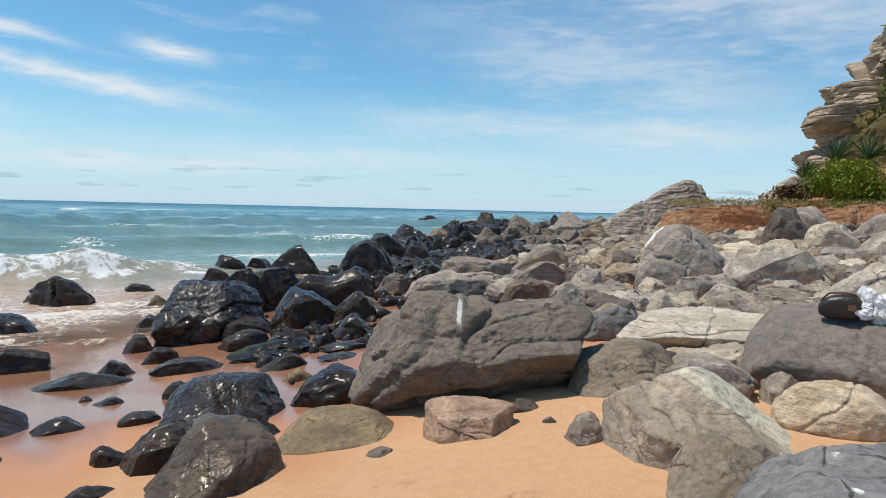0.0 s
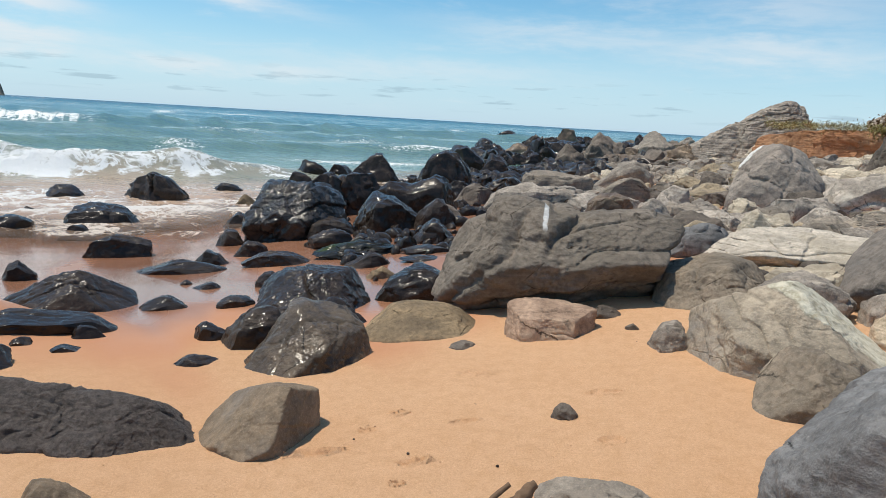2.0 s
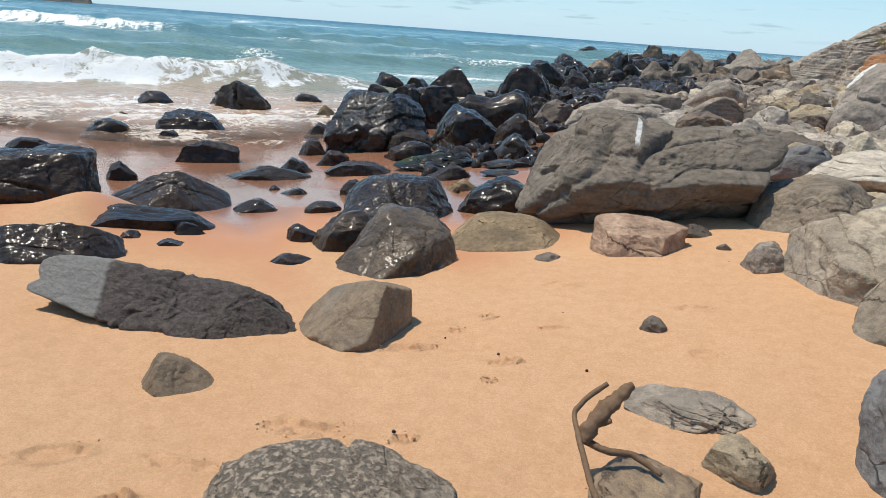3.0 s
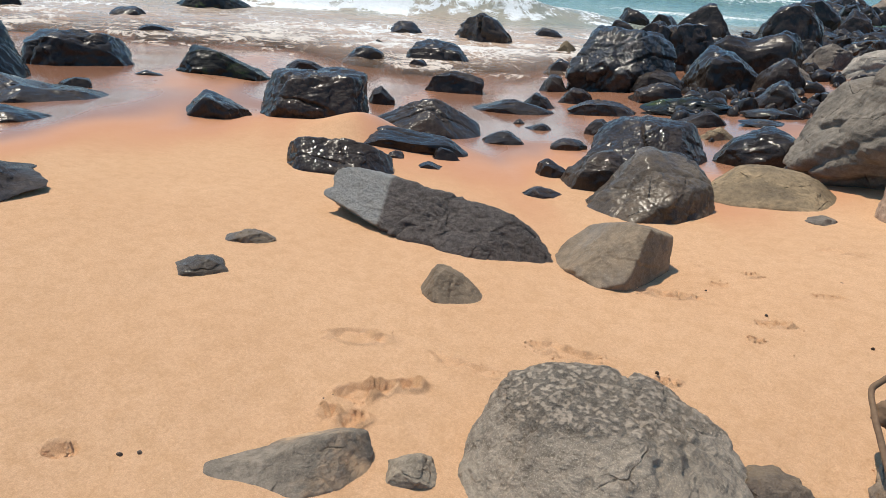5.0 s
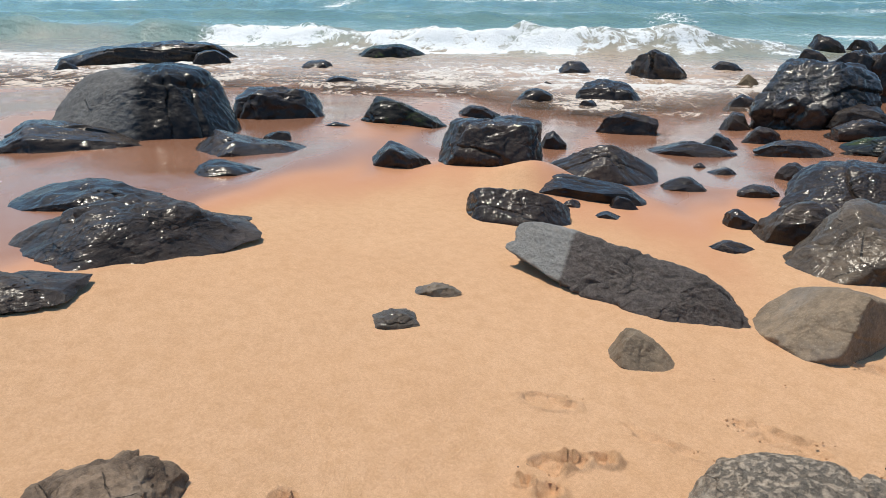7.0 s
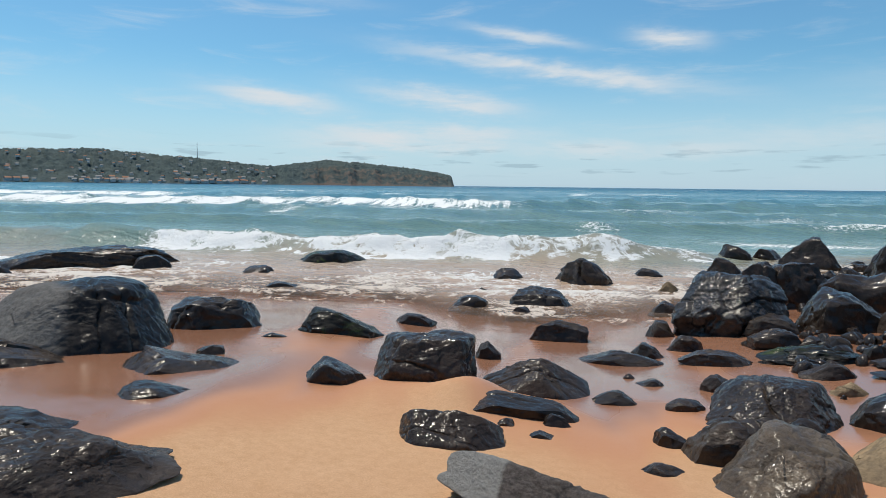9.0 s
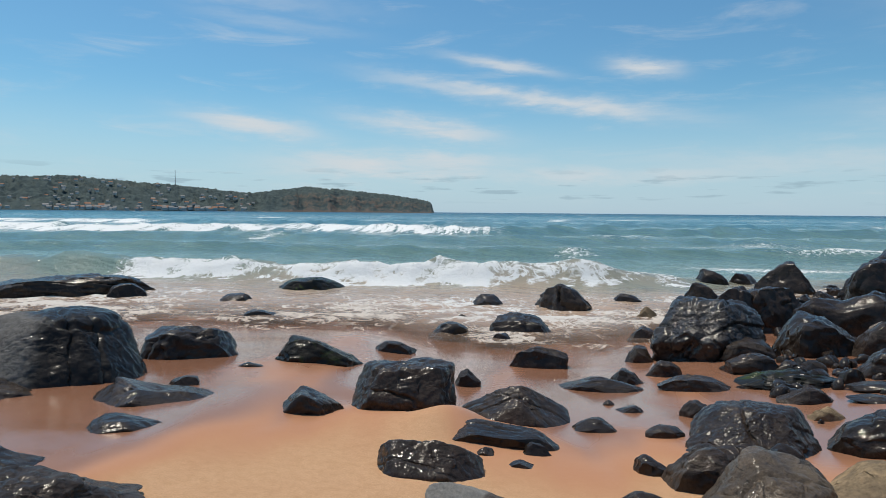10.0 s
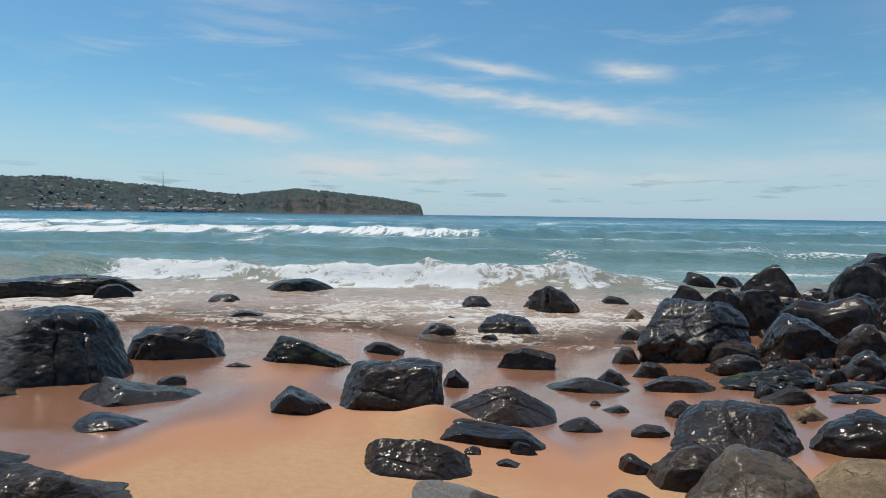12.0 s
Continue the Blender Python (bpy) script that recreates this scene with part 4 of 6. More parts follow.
stone("rock", "small wet black rock in shallow water", "wet", -7.14, 13.23, 0.66, 0.53, 0.34, 26, (0.5, 1, 0.8), 2.6, 63, n=14, chips=0.75)
stone("rock", "small wet black stone on wet sand", "wet", -5.77, 10.44, 0.56, 0.39, 0.26, 26, (0.5, 1, 0.8, 0.4), 2.8, 64, n=16, chips=0.75)
stone("rock", "small brown stone on wet sand", "wetbrown", -4.78, 9.20, 0.53, 0.37, 0.23, 24, (0.5, 1, 0.9, 0.6), 2.6, 65, n=16, chips=0.75)
stone("boulder", "low wet black rock on wet sand", "wet", -3.93, 8.30, 0.98, 0.59, 0.18, 22, (0.5, 0.9, 1, 0.85, 0.4), 2.6, 66, n=24, chips=0.75)
stone("rock", "brown wet rock between black boulders", "wetbrown", -4.12, 10.88, 0.88, 0.70, 0.30, 18, (0.6, 1, 1, 0.7), 2.8, 67, n=20, chips=0.75)
stone("rock", "wet black rock with a shiny face", "wet", -3.71, 9.78, 0.91, 0.64, 0.27, 18, (0.4, 0.8, 1, 0.9, 0.6), 3, 68, n=22, chips=0.75)
stone("boulder", "rough low black rock with green weed", "weedy", -2.89, 8.84, 1.41, 0.85, 0.20, 15, (0.4, 0.7, 0.8, 1, 0.9, 0.95, 0.6), 3, 69, n=28, rough=1.6, chips=0.75)
stone("boulder", "dark wet boulder with a sloping top", "wet", -3.28, 11.70, 1.51, 1.13, 0.64, 13, (0.5, 1, 0.9, 0.7, 0.5), 3.2, 70, n=26, chips=0.75)
stone("rock", "brown wet boulder among black ones", "wetbrown", -2.48, 11.82, 0.88, 0.70, 0.53, 9, (0.6, 1, 0.9), 3, 71, n=20, chips=0.75)
stone("rock", "wet black pointed boulder", "wet", -2.10, 9.69, 0.70, 0.56, 0.36, 9, (0.4, 1, 0.95), 3, 72, n=20, chips=0.75)
stone("rock", "pointed brown stone on wet sand", "wetbrown", -2.51, 7.90, 0.63, 0.38, 0.19, 14, (0.3, 0.6, 1, 0.8, 0.3), 2.9, 73, n=18, chips=0.75)
stone("rock", "flat brown stone on wet sand", "wetbrown", -1.91, 8.59, 0.74, 0.44, 0.10, 9, (0.4, 1, 0.9), 2.5, 74, n=16, chips=0.75)
stone("rock", "flat wet black stone on sand", "wet", -1.84, 8.05, 0.63, 0.38, 0.06, 9, (0.7, 1, 0.9), 2.5, 75, n=16, chips=0.75)
stone("stone", "flat olive stone on wet sand", "olive", -2.12, 7.13, 0.37, 0.22, 0.13, 13, (0.4, 1, 0.4), 2.3, 76, n=14)
stone("pebble", "small dark pebble on wet sand", "wet", -2.13, 6.92, 0.07, 0.05, 0.05, 13, (0.7, 1, 0.7), 2.3, 77, n=10, chips=0.75)
stone("boulder", "large wet black boulder split by cracks", "wet", -2.36, 5.68, 1.10, 1.0, 0.36, 18, (0.62, 0.92, 1, 1, 0.97, 0.8), seed=78, n=84, rough=0.6, chips=0.5, planes=((-0.5, -0.55, 0.66, 0.5), (0.15, -0.72, 0.66, 0.52), (0.85, -0.3, 0.4, 0.66), (-0.1, 0.1, 1, 0.8)), crisp=12, splits=((1, 0.2, 0.15, -0.05), (1, -0.3, -0.5, 0.28), (-0.3, -0.6, 1, 0.05)), gash=1.2)
stone("rock", "wet black lobe of rock beside a large boulder", "wet", -1.92, 5.13, 0.50, 0.40, 0.22, 15, (0.6, 1, 0.95, 0.8), 3, 79, n=24, chips=0.75)
stone("rock", "dark wet rock in front of a large boulder", "wetbrown", -2.32, 4.43, 0.58, 0.40, 0.30, 21, (0.5, 0.8, 1, 0.9), 3, 80, n=26, chips=0.75)
stone("stone", "small rounded wet black stone", "wet", -2.72, 4.52, 0.31, 0.25, 0.14, 25, (0.7, 1, 0.9, 0.7), 2.6, 81, n=18, chips=0.75)
stone("stone", "low brownish stone behind a boulder", "wetbrown", -3.27, 6.67, 0.33, 0.23, 0.18, 22, (0.6, 1, 0.8), 2.4, 82, n=14, chips=0.75)
stone("boulder", "flat olive-brown rock dusted with sand", "olive", -1.12, 4.90, 1.00, 0.62, 0.19, 13, (0.5, 0.88, 1, 0.97, 0.86, 0.6), seed=83, n=52, rough=0.45, chips=0.3, planes=((-0.4, -0.7, 0.6, 0.6), (0.25, -0.6, 0.75, 0.6), (-0.9, -0.1, 0.4, 0.8), (0.8, -0.2, 0.5, 0.76)), crisp=7)
stone("boulder", "dark wet boulder with a bright gleam", "wet", -1.43, 6.24, 0.98, 0.69, 0.30, 13, (0.4, 0.85, 1, 0.95, 0.75, 0.4), 3, 84, n=28, chips=0.75)
stone("rock", "squarish stone with a rusty pink top, on sand", "pink", -0.15, 4.78, 0.68, 0.45, 0.23, 2, (0.92, 1, 0.98, 0.95, 0.9), 7.0, 85, n=52, rough=0.5, chips=0.6, planes=((0.1, -0.93, 0.25, 0.82), (-0.1, -0.3, 0.95, 0.8), (-0.93, -0.3, 0.1, 0.88), (0.9, -0.4, 0.1, 0.8)), crisp=20)
stone("stone", "grey stone behind a squarish one", "dark", -0.21, 5.41, 0.29, 0.20, 0.11, 2, (0.6, 1, 0.6), 2.6, 86, n=14)
stone("stone", "small dark stone on dry sand", "dark", 0.27, 5.20, 0.29, 0.20, 0.09, -3, (0.5, 1, 0.85, 0.4), 2.6, 87, n=18)
stone("stone", "small flat grey pebble on dry sand", "dark", -0.74, 4.48, 0.22, 0.18, 0.05, 9, (0.5, 1, 0.6), 2.2, 88, n=12)
stone("pebble", "small dark chip of stone on sand", "dark", 0.44, 4.82, 0.11, 0.05, 0.05, -5, (0.6, 1, 0.5), 2.4, 89, n=10)
stone("boulder", "huge grey-brown boulder with slanting cracks and a white streak", "huge", -0.19, 5.95, 2.16, 1.40, 0.90, 2, (0.72, 0.86, 1, 1, 0.93, 0.93, 0.92, 0.84), 5.0, 90, n=120, rough=0.62, layers=3, dip=-0.3, chips=0.35, planes=((-0.12, -0.72, 0.68, 0.62), (-0.8, -0.42, 0.42, 0.72), (0.24, -0.76, -0.55, 0.48), (0.95, -0.2, -0.15, 0.88), (-0.1, 0.2, 0.97, 0.92), (-0.5, -0.8, -0.2, 0.82)), crisp=15, splits=((-0.26, -0.15, 1, 0.36), (-0.3, -0.1, 1, 0.14), (-0.34, -0.1, 1, -0.04), (-0.8, 0.1, 0.75, 0.42), (-0.75, 0.15, 0.8, 0.25)), gash=1.5)
stone("rock", "smooth dark blue-grey dome-shaped boulder", "bluegrey", 1.45, 8.02, 0.81, 0.65, 0.40, -10, (0.45, 0.85, 1, 0.95, 0.6), 2.4, 91, n=28, cuts=5)
stone("rock", "rounded cream-coloured rock among grey ones", "pale", 2.09, 8.38, 0.50, 0.40, 0.48, -14, (0.7, 1, 0.8), 2.6, 92, n=20)
stone("boulder", "long pale banded rock, ribbed like weathered wood", "driftpale", 2.15, 6.98, 1.75, 0.87, 0.41, -17, (0.66, 0.88, 0.98, 1, 0.97, 0.97), 5.0, 93, n=72, rough=0.55, layers=6, dip=-0.03, chips=0.2, planes=((-0.1, -0.7, 0.7, 0.74), (0.0, -0.8, -0.5, 0.6), (-0.85, -0.2, 0.4, 0.84)), crisp=9)
stone("rock", "squarish grey-olive rock beside a huge boulder", "drab", 1.10, 5.55, 0.92, 0.7, 0.38, -11, (0.8, 0.86, 1, 0.97, 0.9), 5.0, 94, n=52, rough=0.5, chips=0.5, planes=((-0.25, -0.85, 0.45, 0.72), (-0.9, -0.3, 0.15, 0.86), (-0.3, -0.2, 0.9, 0.84), (0.8, -0.3, 0.5, 0.8)), crisp=16)
stone("rock", "dark grey rock wedged behind a larger one", "grey", 1.63, 5.11, 0.71, 0.49, 0.35, -18, (0.6, 1, 0.95, 0.8), 3.6, 95, n=24)
stone("rock", "pale grey flat rock between boulders", "pale", 1.89, 5.78, 0.68, 0.54, 0.31, -18, (0.7, 0.9, 1), 3.4, 96, n=20)
stone("stone", "small grey stone leaning on a boulder", "grey", 0.63, 4.42, 0.26, 0.23, 0.19, -8, (0.5, 0.9, 1, 0.9), 2.6, 97, n=20)
stone("boulder", "large grey boulder with a broad pale vein", "quartz", 1.27, 4.05, 1.25, 0.84, 0.48, -18, (0.86, 0.96, 1, 1, 0.88, 0.72, 0.56), 4.5, 98, n=96, rough=0.42, chips=0.3, planes=((-0.28, -0.62, 0.73, 0.34), (-0.9, -0.42, 0.1, 0.62), (0.62, -0.05, 0.78, 0.46), (-0.5, -0.85, -0.1, 0.74), (0.6, -0.75, 0.2, 0.8), (-0.5, 0.3, 0.8, 0.7)), crisp=26, splits=((-0.85, 0.1, -0.45, 0.33), (0.8, -0.1, 0.75, 0.02), (0.7, 0.1, 0.75, 0.2)), gash=0.9)
stone("rock", "pointed olive-grey boulder on the sand", "drab", 1.24, 3.48, 0.60, 0.46, 0.30, -19, (0.6, 0.85, 1, 0.95, 0.8), seed=99, n=52, rough=0.5, chips=0.5, planes=((-0.6, -0.5, 0.62, 0.5), (0.35, -0.75, 0.5, 0.6), (0.4, 0.2, 0.9, 0.8)), crisp=14)
stone("boulder", "large blue-grey boulder with white spots", "bluegrey", 1.36, 2.46, 1.06, 1.45, 0.7, -37, (0.86, 1, 1, 0.92), 2.7, 100, n=72, rough=0.6, chips=0.4, planes=((-0.7, -0.2, 0.65, 0.9), (-0.4, 0.5, 0.75, 0.94), (-0.9, 0.4, 0.1, 0.9)), crisp=9, splits=((0.3, 1, 0.4, 0.1), (1, 0.2, 0.3, 0.3)), gash=0.6)
stone("rock", "rounded cream boulder with rusty swirls", "swirl", 2.17, 4.35, 0.70, 0.54, 0.30, -27, (0.7, 0.95, 1, 0.97, 0.85), 2.8, 101, n=44, cuts=2, rough=0.8, chips=0.2)
stone("boulder", "large smooth grey boulder with a cracked side", "slate", 2.80, 5.23, 1.72, 1.12, 0.57, -28, (0.95, 0.99, 1, 1, 0.98, 0.95), 5.0, 77, n=84, rough=0.4, chips=0.25, planes=((-0.1, -0.9, 0.4, 0.8), (-0.85, -0.3, 0.4, 0.84), (0.0, -0.5, 0.85, 0.86), (-0.2, -0.9, -0.35, 0.86)), crisp=9, splits=((1, 0.1, 0.1, -0.02), (-0.1, -0.2, 1, 0.02)), gash=0.8)
stone("stone", "grey stone wedged between two boulders", "grey", 2.10, 4.92, 0.31, 0.25, 0.24, -23, (0.8, 1, 0.8), 3, 103, n=16)
stone("boulder", "low banded grey rock on the shore", "strata", 3.70, 8.92, 1.18, 0.71, 0.33, -23, (0.3, 0.7, 1, 1, 0.85, 0.5), 3, 104, n=28, layers=3)
stone("boulder", "tall grey boulder with a white top edge", "capped", 3.47, 12.74, 1.62, 1.3, 1.14, -15, (0.8, 0.97, 1, 0.95, 0.85), seed=105, n=52, rough=0.55, chips=0.4, planes=((-0.65, -0.3, 0.7, 0.7), (0.6, -0.3, 0.7, 0.72), (0, -0.85, 0.5, 0.76), (0.9, -0.3, 0, 0.86)), crisp=8)
stone("boulder", "broad grey rock behind a bag", "grey", 4.57, 8.34, 1.29, 1.03, 0.58, -29, (0.5, 0.8, 1, 0.95), 3.6, 106, n=28)
stone("boulder", "low broad grey rock among boulders", "grey", 4.68, 11.49, 1.83, 1.28, 0.64, -22, (0.8, 0.75, 0.85, 1, 0.8), 3.4, 107, n=28)
stone("boulder", "dark grey boulder below the grassy bank", "dark", 8.70, 20.70, 1.48, 1.18, 1.26, -23, (0.5, 0.95, 1, 0.8), 3.4, 108, n=24)
stone("boulder", "light grey boulder below the grassy bank", "grey", 14.04, 31.33, 2.30, 1.61, 1.39, -24, (0.5, 1, 0.9, 0.5), 3.4, 109, n=22)
stone("boulder", "pale grey boulder below the grassy bank", "pale", 7.87, 16.23, 1.38, 0.96, 0.81, -26, (0.6, 0.9, 1, 0.95, 0.7), 3, 110, n=24)
stone("boulder", "slanting grey slab of rock", "grey", 10.94, 20.03, 1.62, 0.97, 0.90, -29, (0.4, 0.8, 1), 3.4, 111, n=20)
stone("boulder", "grey weathered boulder among others", "grey", 7.50, 13.40, 1.20, 0.84, 0.61, -29, (0.7, 1, 0.9), 3.4, 112, n=20)
stone("boulder", "pale flat rock among grey ones", "pale", 6.48, 18.33, 1.47, 1.03, 0.46, -19, (0.4, 0.9, 1, 0.6), 3, 113, n=18)
stone("boulder", "flat brownish ledge of rock", "tan", 12.52, 38.98, 4.19, 2.09, 1.04, -18, (0.7, 0.8, 0.9, 1), 3.4, 114, n=20)
stone("rock", "rusty brown angular rock among others", "brown", 0.54, 11.52, 0.88, 0.70, 0.51, -3, (0.6, 0.85, 1, 0.9), 3.4, 115, n=22)
stone("rock", "squarish grey rock among others", "grey", 1.16, 10.25, 0.64, 0.51, 0.49, -6, (0.9, 1, 0.9, 0.8), 3.8, 116, n=20)
stone("rock", "grey angular rock among others", "grey", 1.77, 12.91, 0.74, 0.59, 0.48, -8, (0.6, 1, 0.9), 3.2, 117, n=18)
stone("boulder", "long grey rock lying among boulders", "grey", 1.39, 19.82, 1.72, 1.03, 0.83, -4, (0.4, 0.8, 1, 0.8), 3, 118, n=20)
stone("boulder", "long slanting grey rock among others", "strata", 0.98, 14.54, 1.17, 0.70, 0.60, -4, (0.4, 0.9, 1, 0.9), 3, 119, n=20)
stone("boulder", "flat brown-grey slab of rock", "strata", -0.51, 17.10, 1.97, 1.18, 0.67, 2, (0.9, 1, 0.9, 0.85), 3.6, 120, n=22)
stone("boulder", "long low grey slab of rock", "grey", -0.82, 14.80, 2.47, 1.23, 0.55, 3, (0.5, 0.85, 0.9, 1, 0.9), 3.4, 121, n=24)
stone("boulder", "big wet black boulder by the sea", "wet", -3.95, 20.55, 1.86, 1.49, 1.34, 11, (0.4, 0.9, 1, 0.8, 0.4), 3.2, 122, n=28, chips=0.75)
stone("boulder", "wet black boulder by the sea", "wet", -5.61, 33.76, 2.61, 1.83, 1.51, 9, (0.6, 1, 0.9, 0.7), 3.2, 123, n=20, chips=0.75, z=-1.2)
stone("boulder", "dark rounded boulder by the sea", "wet", -3.53, 30.63, 1.76, 1.41, 1.16, 7, (0.5, 1, 0.8, 0.4), 3, 124, n=20, chips=0.75)
stone("rock", "wet black boulder among others", "wet", -3.15, 14.82, 0.92, 0.74, 0.85, 12, (0.6, 1, 0.9), 3.2, 125, n=20, chips=0.75)
stone("boulder", "dark rock beside a huge boulder", "dark", -2.46, 12.59, 0.98, 0.69, 0.44, 11, (0.5, 1, 0.7, 0.4), 2.8, 126, n=18)
stone("boulder", "dark grey rock among others", "dark", -2.46, 16.65, 1.15, 0.92, 0.52, 8, (0.5, 1, 0.9), 3, 127, n=16)
stone("boulder", "dark wet boulder near the sea", "dark", -0.15, 41.49, 2.46, 1.97, 1.61, 0, (0.5, 1, 0.9, 0.8), 3.2, 128, n=20)
stone("boulder", "dark grey boulder with a cleft top", "dark", 2.02, 47.42, 2.97, 2.37, 2.48, -2, (0.7, 1, 0.9, 0.95), 3.2, 129, n=22)
stone("boulder", "grey boulder on the skyline", "grey", 7.11, 63.79, 3.86, 3.09, 2.87, -6, (0.7, 1, 1, 0.8), 3.4, 130, n=22, z=-1.2)
stone("boulder", "brown boulder on the skyline of the sea", "brown", -1.06, 82.00, 3.34, 2.67, 2.58, 1, (0.5, 1, 0.8, 0.6), 3, 131, n=18, z=-1.2)
stone("boulder", "brown rock awash in the sea", "brown", -3.89, 52.24, 3.12, 2.18, 1.33, 4, (0.7, 1, 0.8, 0.8), 3.4, 132, n=16, z=-1.2)
stone("boulder", "low dark rock out in the sea", "wet", -14.45, 144.45, 4.93, 3.45, 1.39, 6, (0.5, 1, 0.6), 2.5, 133, n=12, chips=0.75, z=-1.2)
stone("boulder", "wet black rock in the surf", "wet", -8.53, 62.84, 2.80, 2.24, 1.32, 8, (0.5, 1, 0.7), 3, 134, n=14, chips=0.75, z=-1.2)
stone("rock", "large grey boulder crusted with pale lichen and sand", "crust", -0.80, 1.20, 0.90, 0.66, 0.26, 18, (0.86, 0.98, 1, 0.99, 0.9, 0.7), seed=135, n=104, rough=0.6, chips=0.3, planes=((-0.75, -0.5, 0.4, 0.82), (0.7, -0.1, 0.7, 0.74), (0.0, -0.75, 0.65, 0.78)), crisp=6, splits=((0.35, -0.75, 0.9, 0.22), (0.9, 0.3, 0.4, 0.3)), gash=1.1)
stone("stone", "brown boulder with a crack, beside a larger one", "brown", -0.41, 1.46, 0.30, 0.21, 0.11, 2, (0.8, 1, 0.95, 0.7), 3, 136, n=28)
stone("rock", "grey-brown stone half buried in sand, with a ridge", "sanded", -1.58, 0.62, 0.60, 0.26, 0.10, 50, (0.42, 0.5, 0.5, 0.55, 0.85, 1, 0.85), seed=137, n=52, rough=0.6, chips=0.5, planes=((-0.3, -0.75, 0.6, 0.5), (-0.8, 0.1, 0.5, 0.7), (0.8, -0.5, 0.3, 0.74), (-0.1, 0.75, 0.65, 0.5)), crisp=14)
stone("stone", "small dark stone half buried in the sand", "drab", -1.28, 0.88, 0.17, 0.13, 0.06, 40, (0.4, 0.9, 1, 0.4), 2.6, 138, n=24)
stone("rock", "small striped tan stone on dry sand", "strata", 0.13, 2.46, 0.53, 0.32, 0.08, -6, (0.6, 0.95, 1, 0.98, 0.85, 0.5), 3.2, 139, n=28, layers=5)
stone("stone", "tan sandy stone on dry sand", "tan", 0.28, 2.12, 0.24, 0.19, 0.12, -11, (0.8, 1, 0.95, 0.8), 3.2, 140, n=24)
stone("stone", "small dark stone casting a shadow on sand", "dark", -0.02, 3.28, 0.14, 0.10, 0.08, -2, (0.5, 1, 0.9, 0.6), 2.8, 141, n=16)
stone("stone", "dark flat stone under a driftwood branch", "brown", -0.03, 1.72, 0.39, 0.68, 0.10, -9, (0.7, 0.95, 1, 0.8), 3, 144, n=34)

# the long dark slab with one dry grey end


def make_slab_stone():
    m, t, s, out = material("dark_slab_stone")
    place = t.tree.nodes.new("ShaderNodeTexCoord").outputs["Object"]
    axes = t.tree.nodes.new("ShaderNodeSeparateXYZ")
    t.put(axes.inputs[0], place)
    big = t.noise(place, 4.0, 6.0, 0.6)
    small = t.noise(place, 34.0, 6.0, 0.72)
    reach = t.math("ADD", t.math("MULTIPLY", axes.outputs[1], 0.25), t.math("MULTIPLY", t.math("SUBTRACT", big, 0.5), 0.12))
    dry = t.step(t.math("ADD", axes.outputs[0], reach), -0.31, -0.35)
    dark = t.mix(t.step(small, 0.3, 0.7), (0.043, 0.033, 0.028), (0.125, 0.099, 0.085))
    light = t.mix(t.step(small, 0.3, 0.7), (0.20, 0.19, 0.175), (0.29, 0.275, 0.25))
    t.put(s["Base Color"], t.mix(dry, dark, light))
    s["Roughness"].default_value = 0.75
    t.put(s["Normal"], t.bump(t.math("ADD", big, t.math("MULTIPLY", small, 0.8)), 0.9, 0.04))
    return m


STONES["slab"] = make_slab_stone()
stone("boulder", "long dark rough slab with one dry grey end", "slab", -2.47, 2.60, 1.46, 0.56, 0.27, 7, (1.0, 1.0, 0.97, 0.92, 0.86, 0.7), 9.0, 301, n=90, rough=0.7, chips=0.6, planes=((0, -0.78, 0.62, 0.62), (0.05, 0.7, 0.7, 0.8), (-0.72, 0.66, 0.15, 0.78), (-0.6, -0.6, -0.5, 0.95), (0.82, -0.5, 0.28, 0.78), (0.9, 0.3, 0.3, 0.86)), crisp=24, splits=((1, 0.2, 0.6, -0.42), (0.1, 0.5, 1, 0.3)), gash=0.5)

# ---- the far rock field, too many to tell one by one from near ----
PLACED = [(ob.location.x, ob.location.y, 0.5 * max(ob.dimensions.x, ob.dimensions.y)) for ob in scene.objects if ob.name.split(".")[0] in ("boulder", "rock", "stone")]


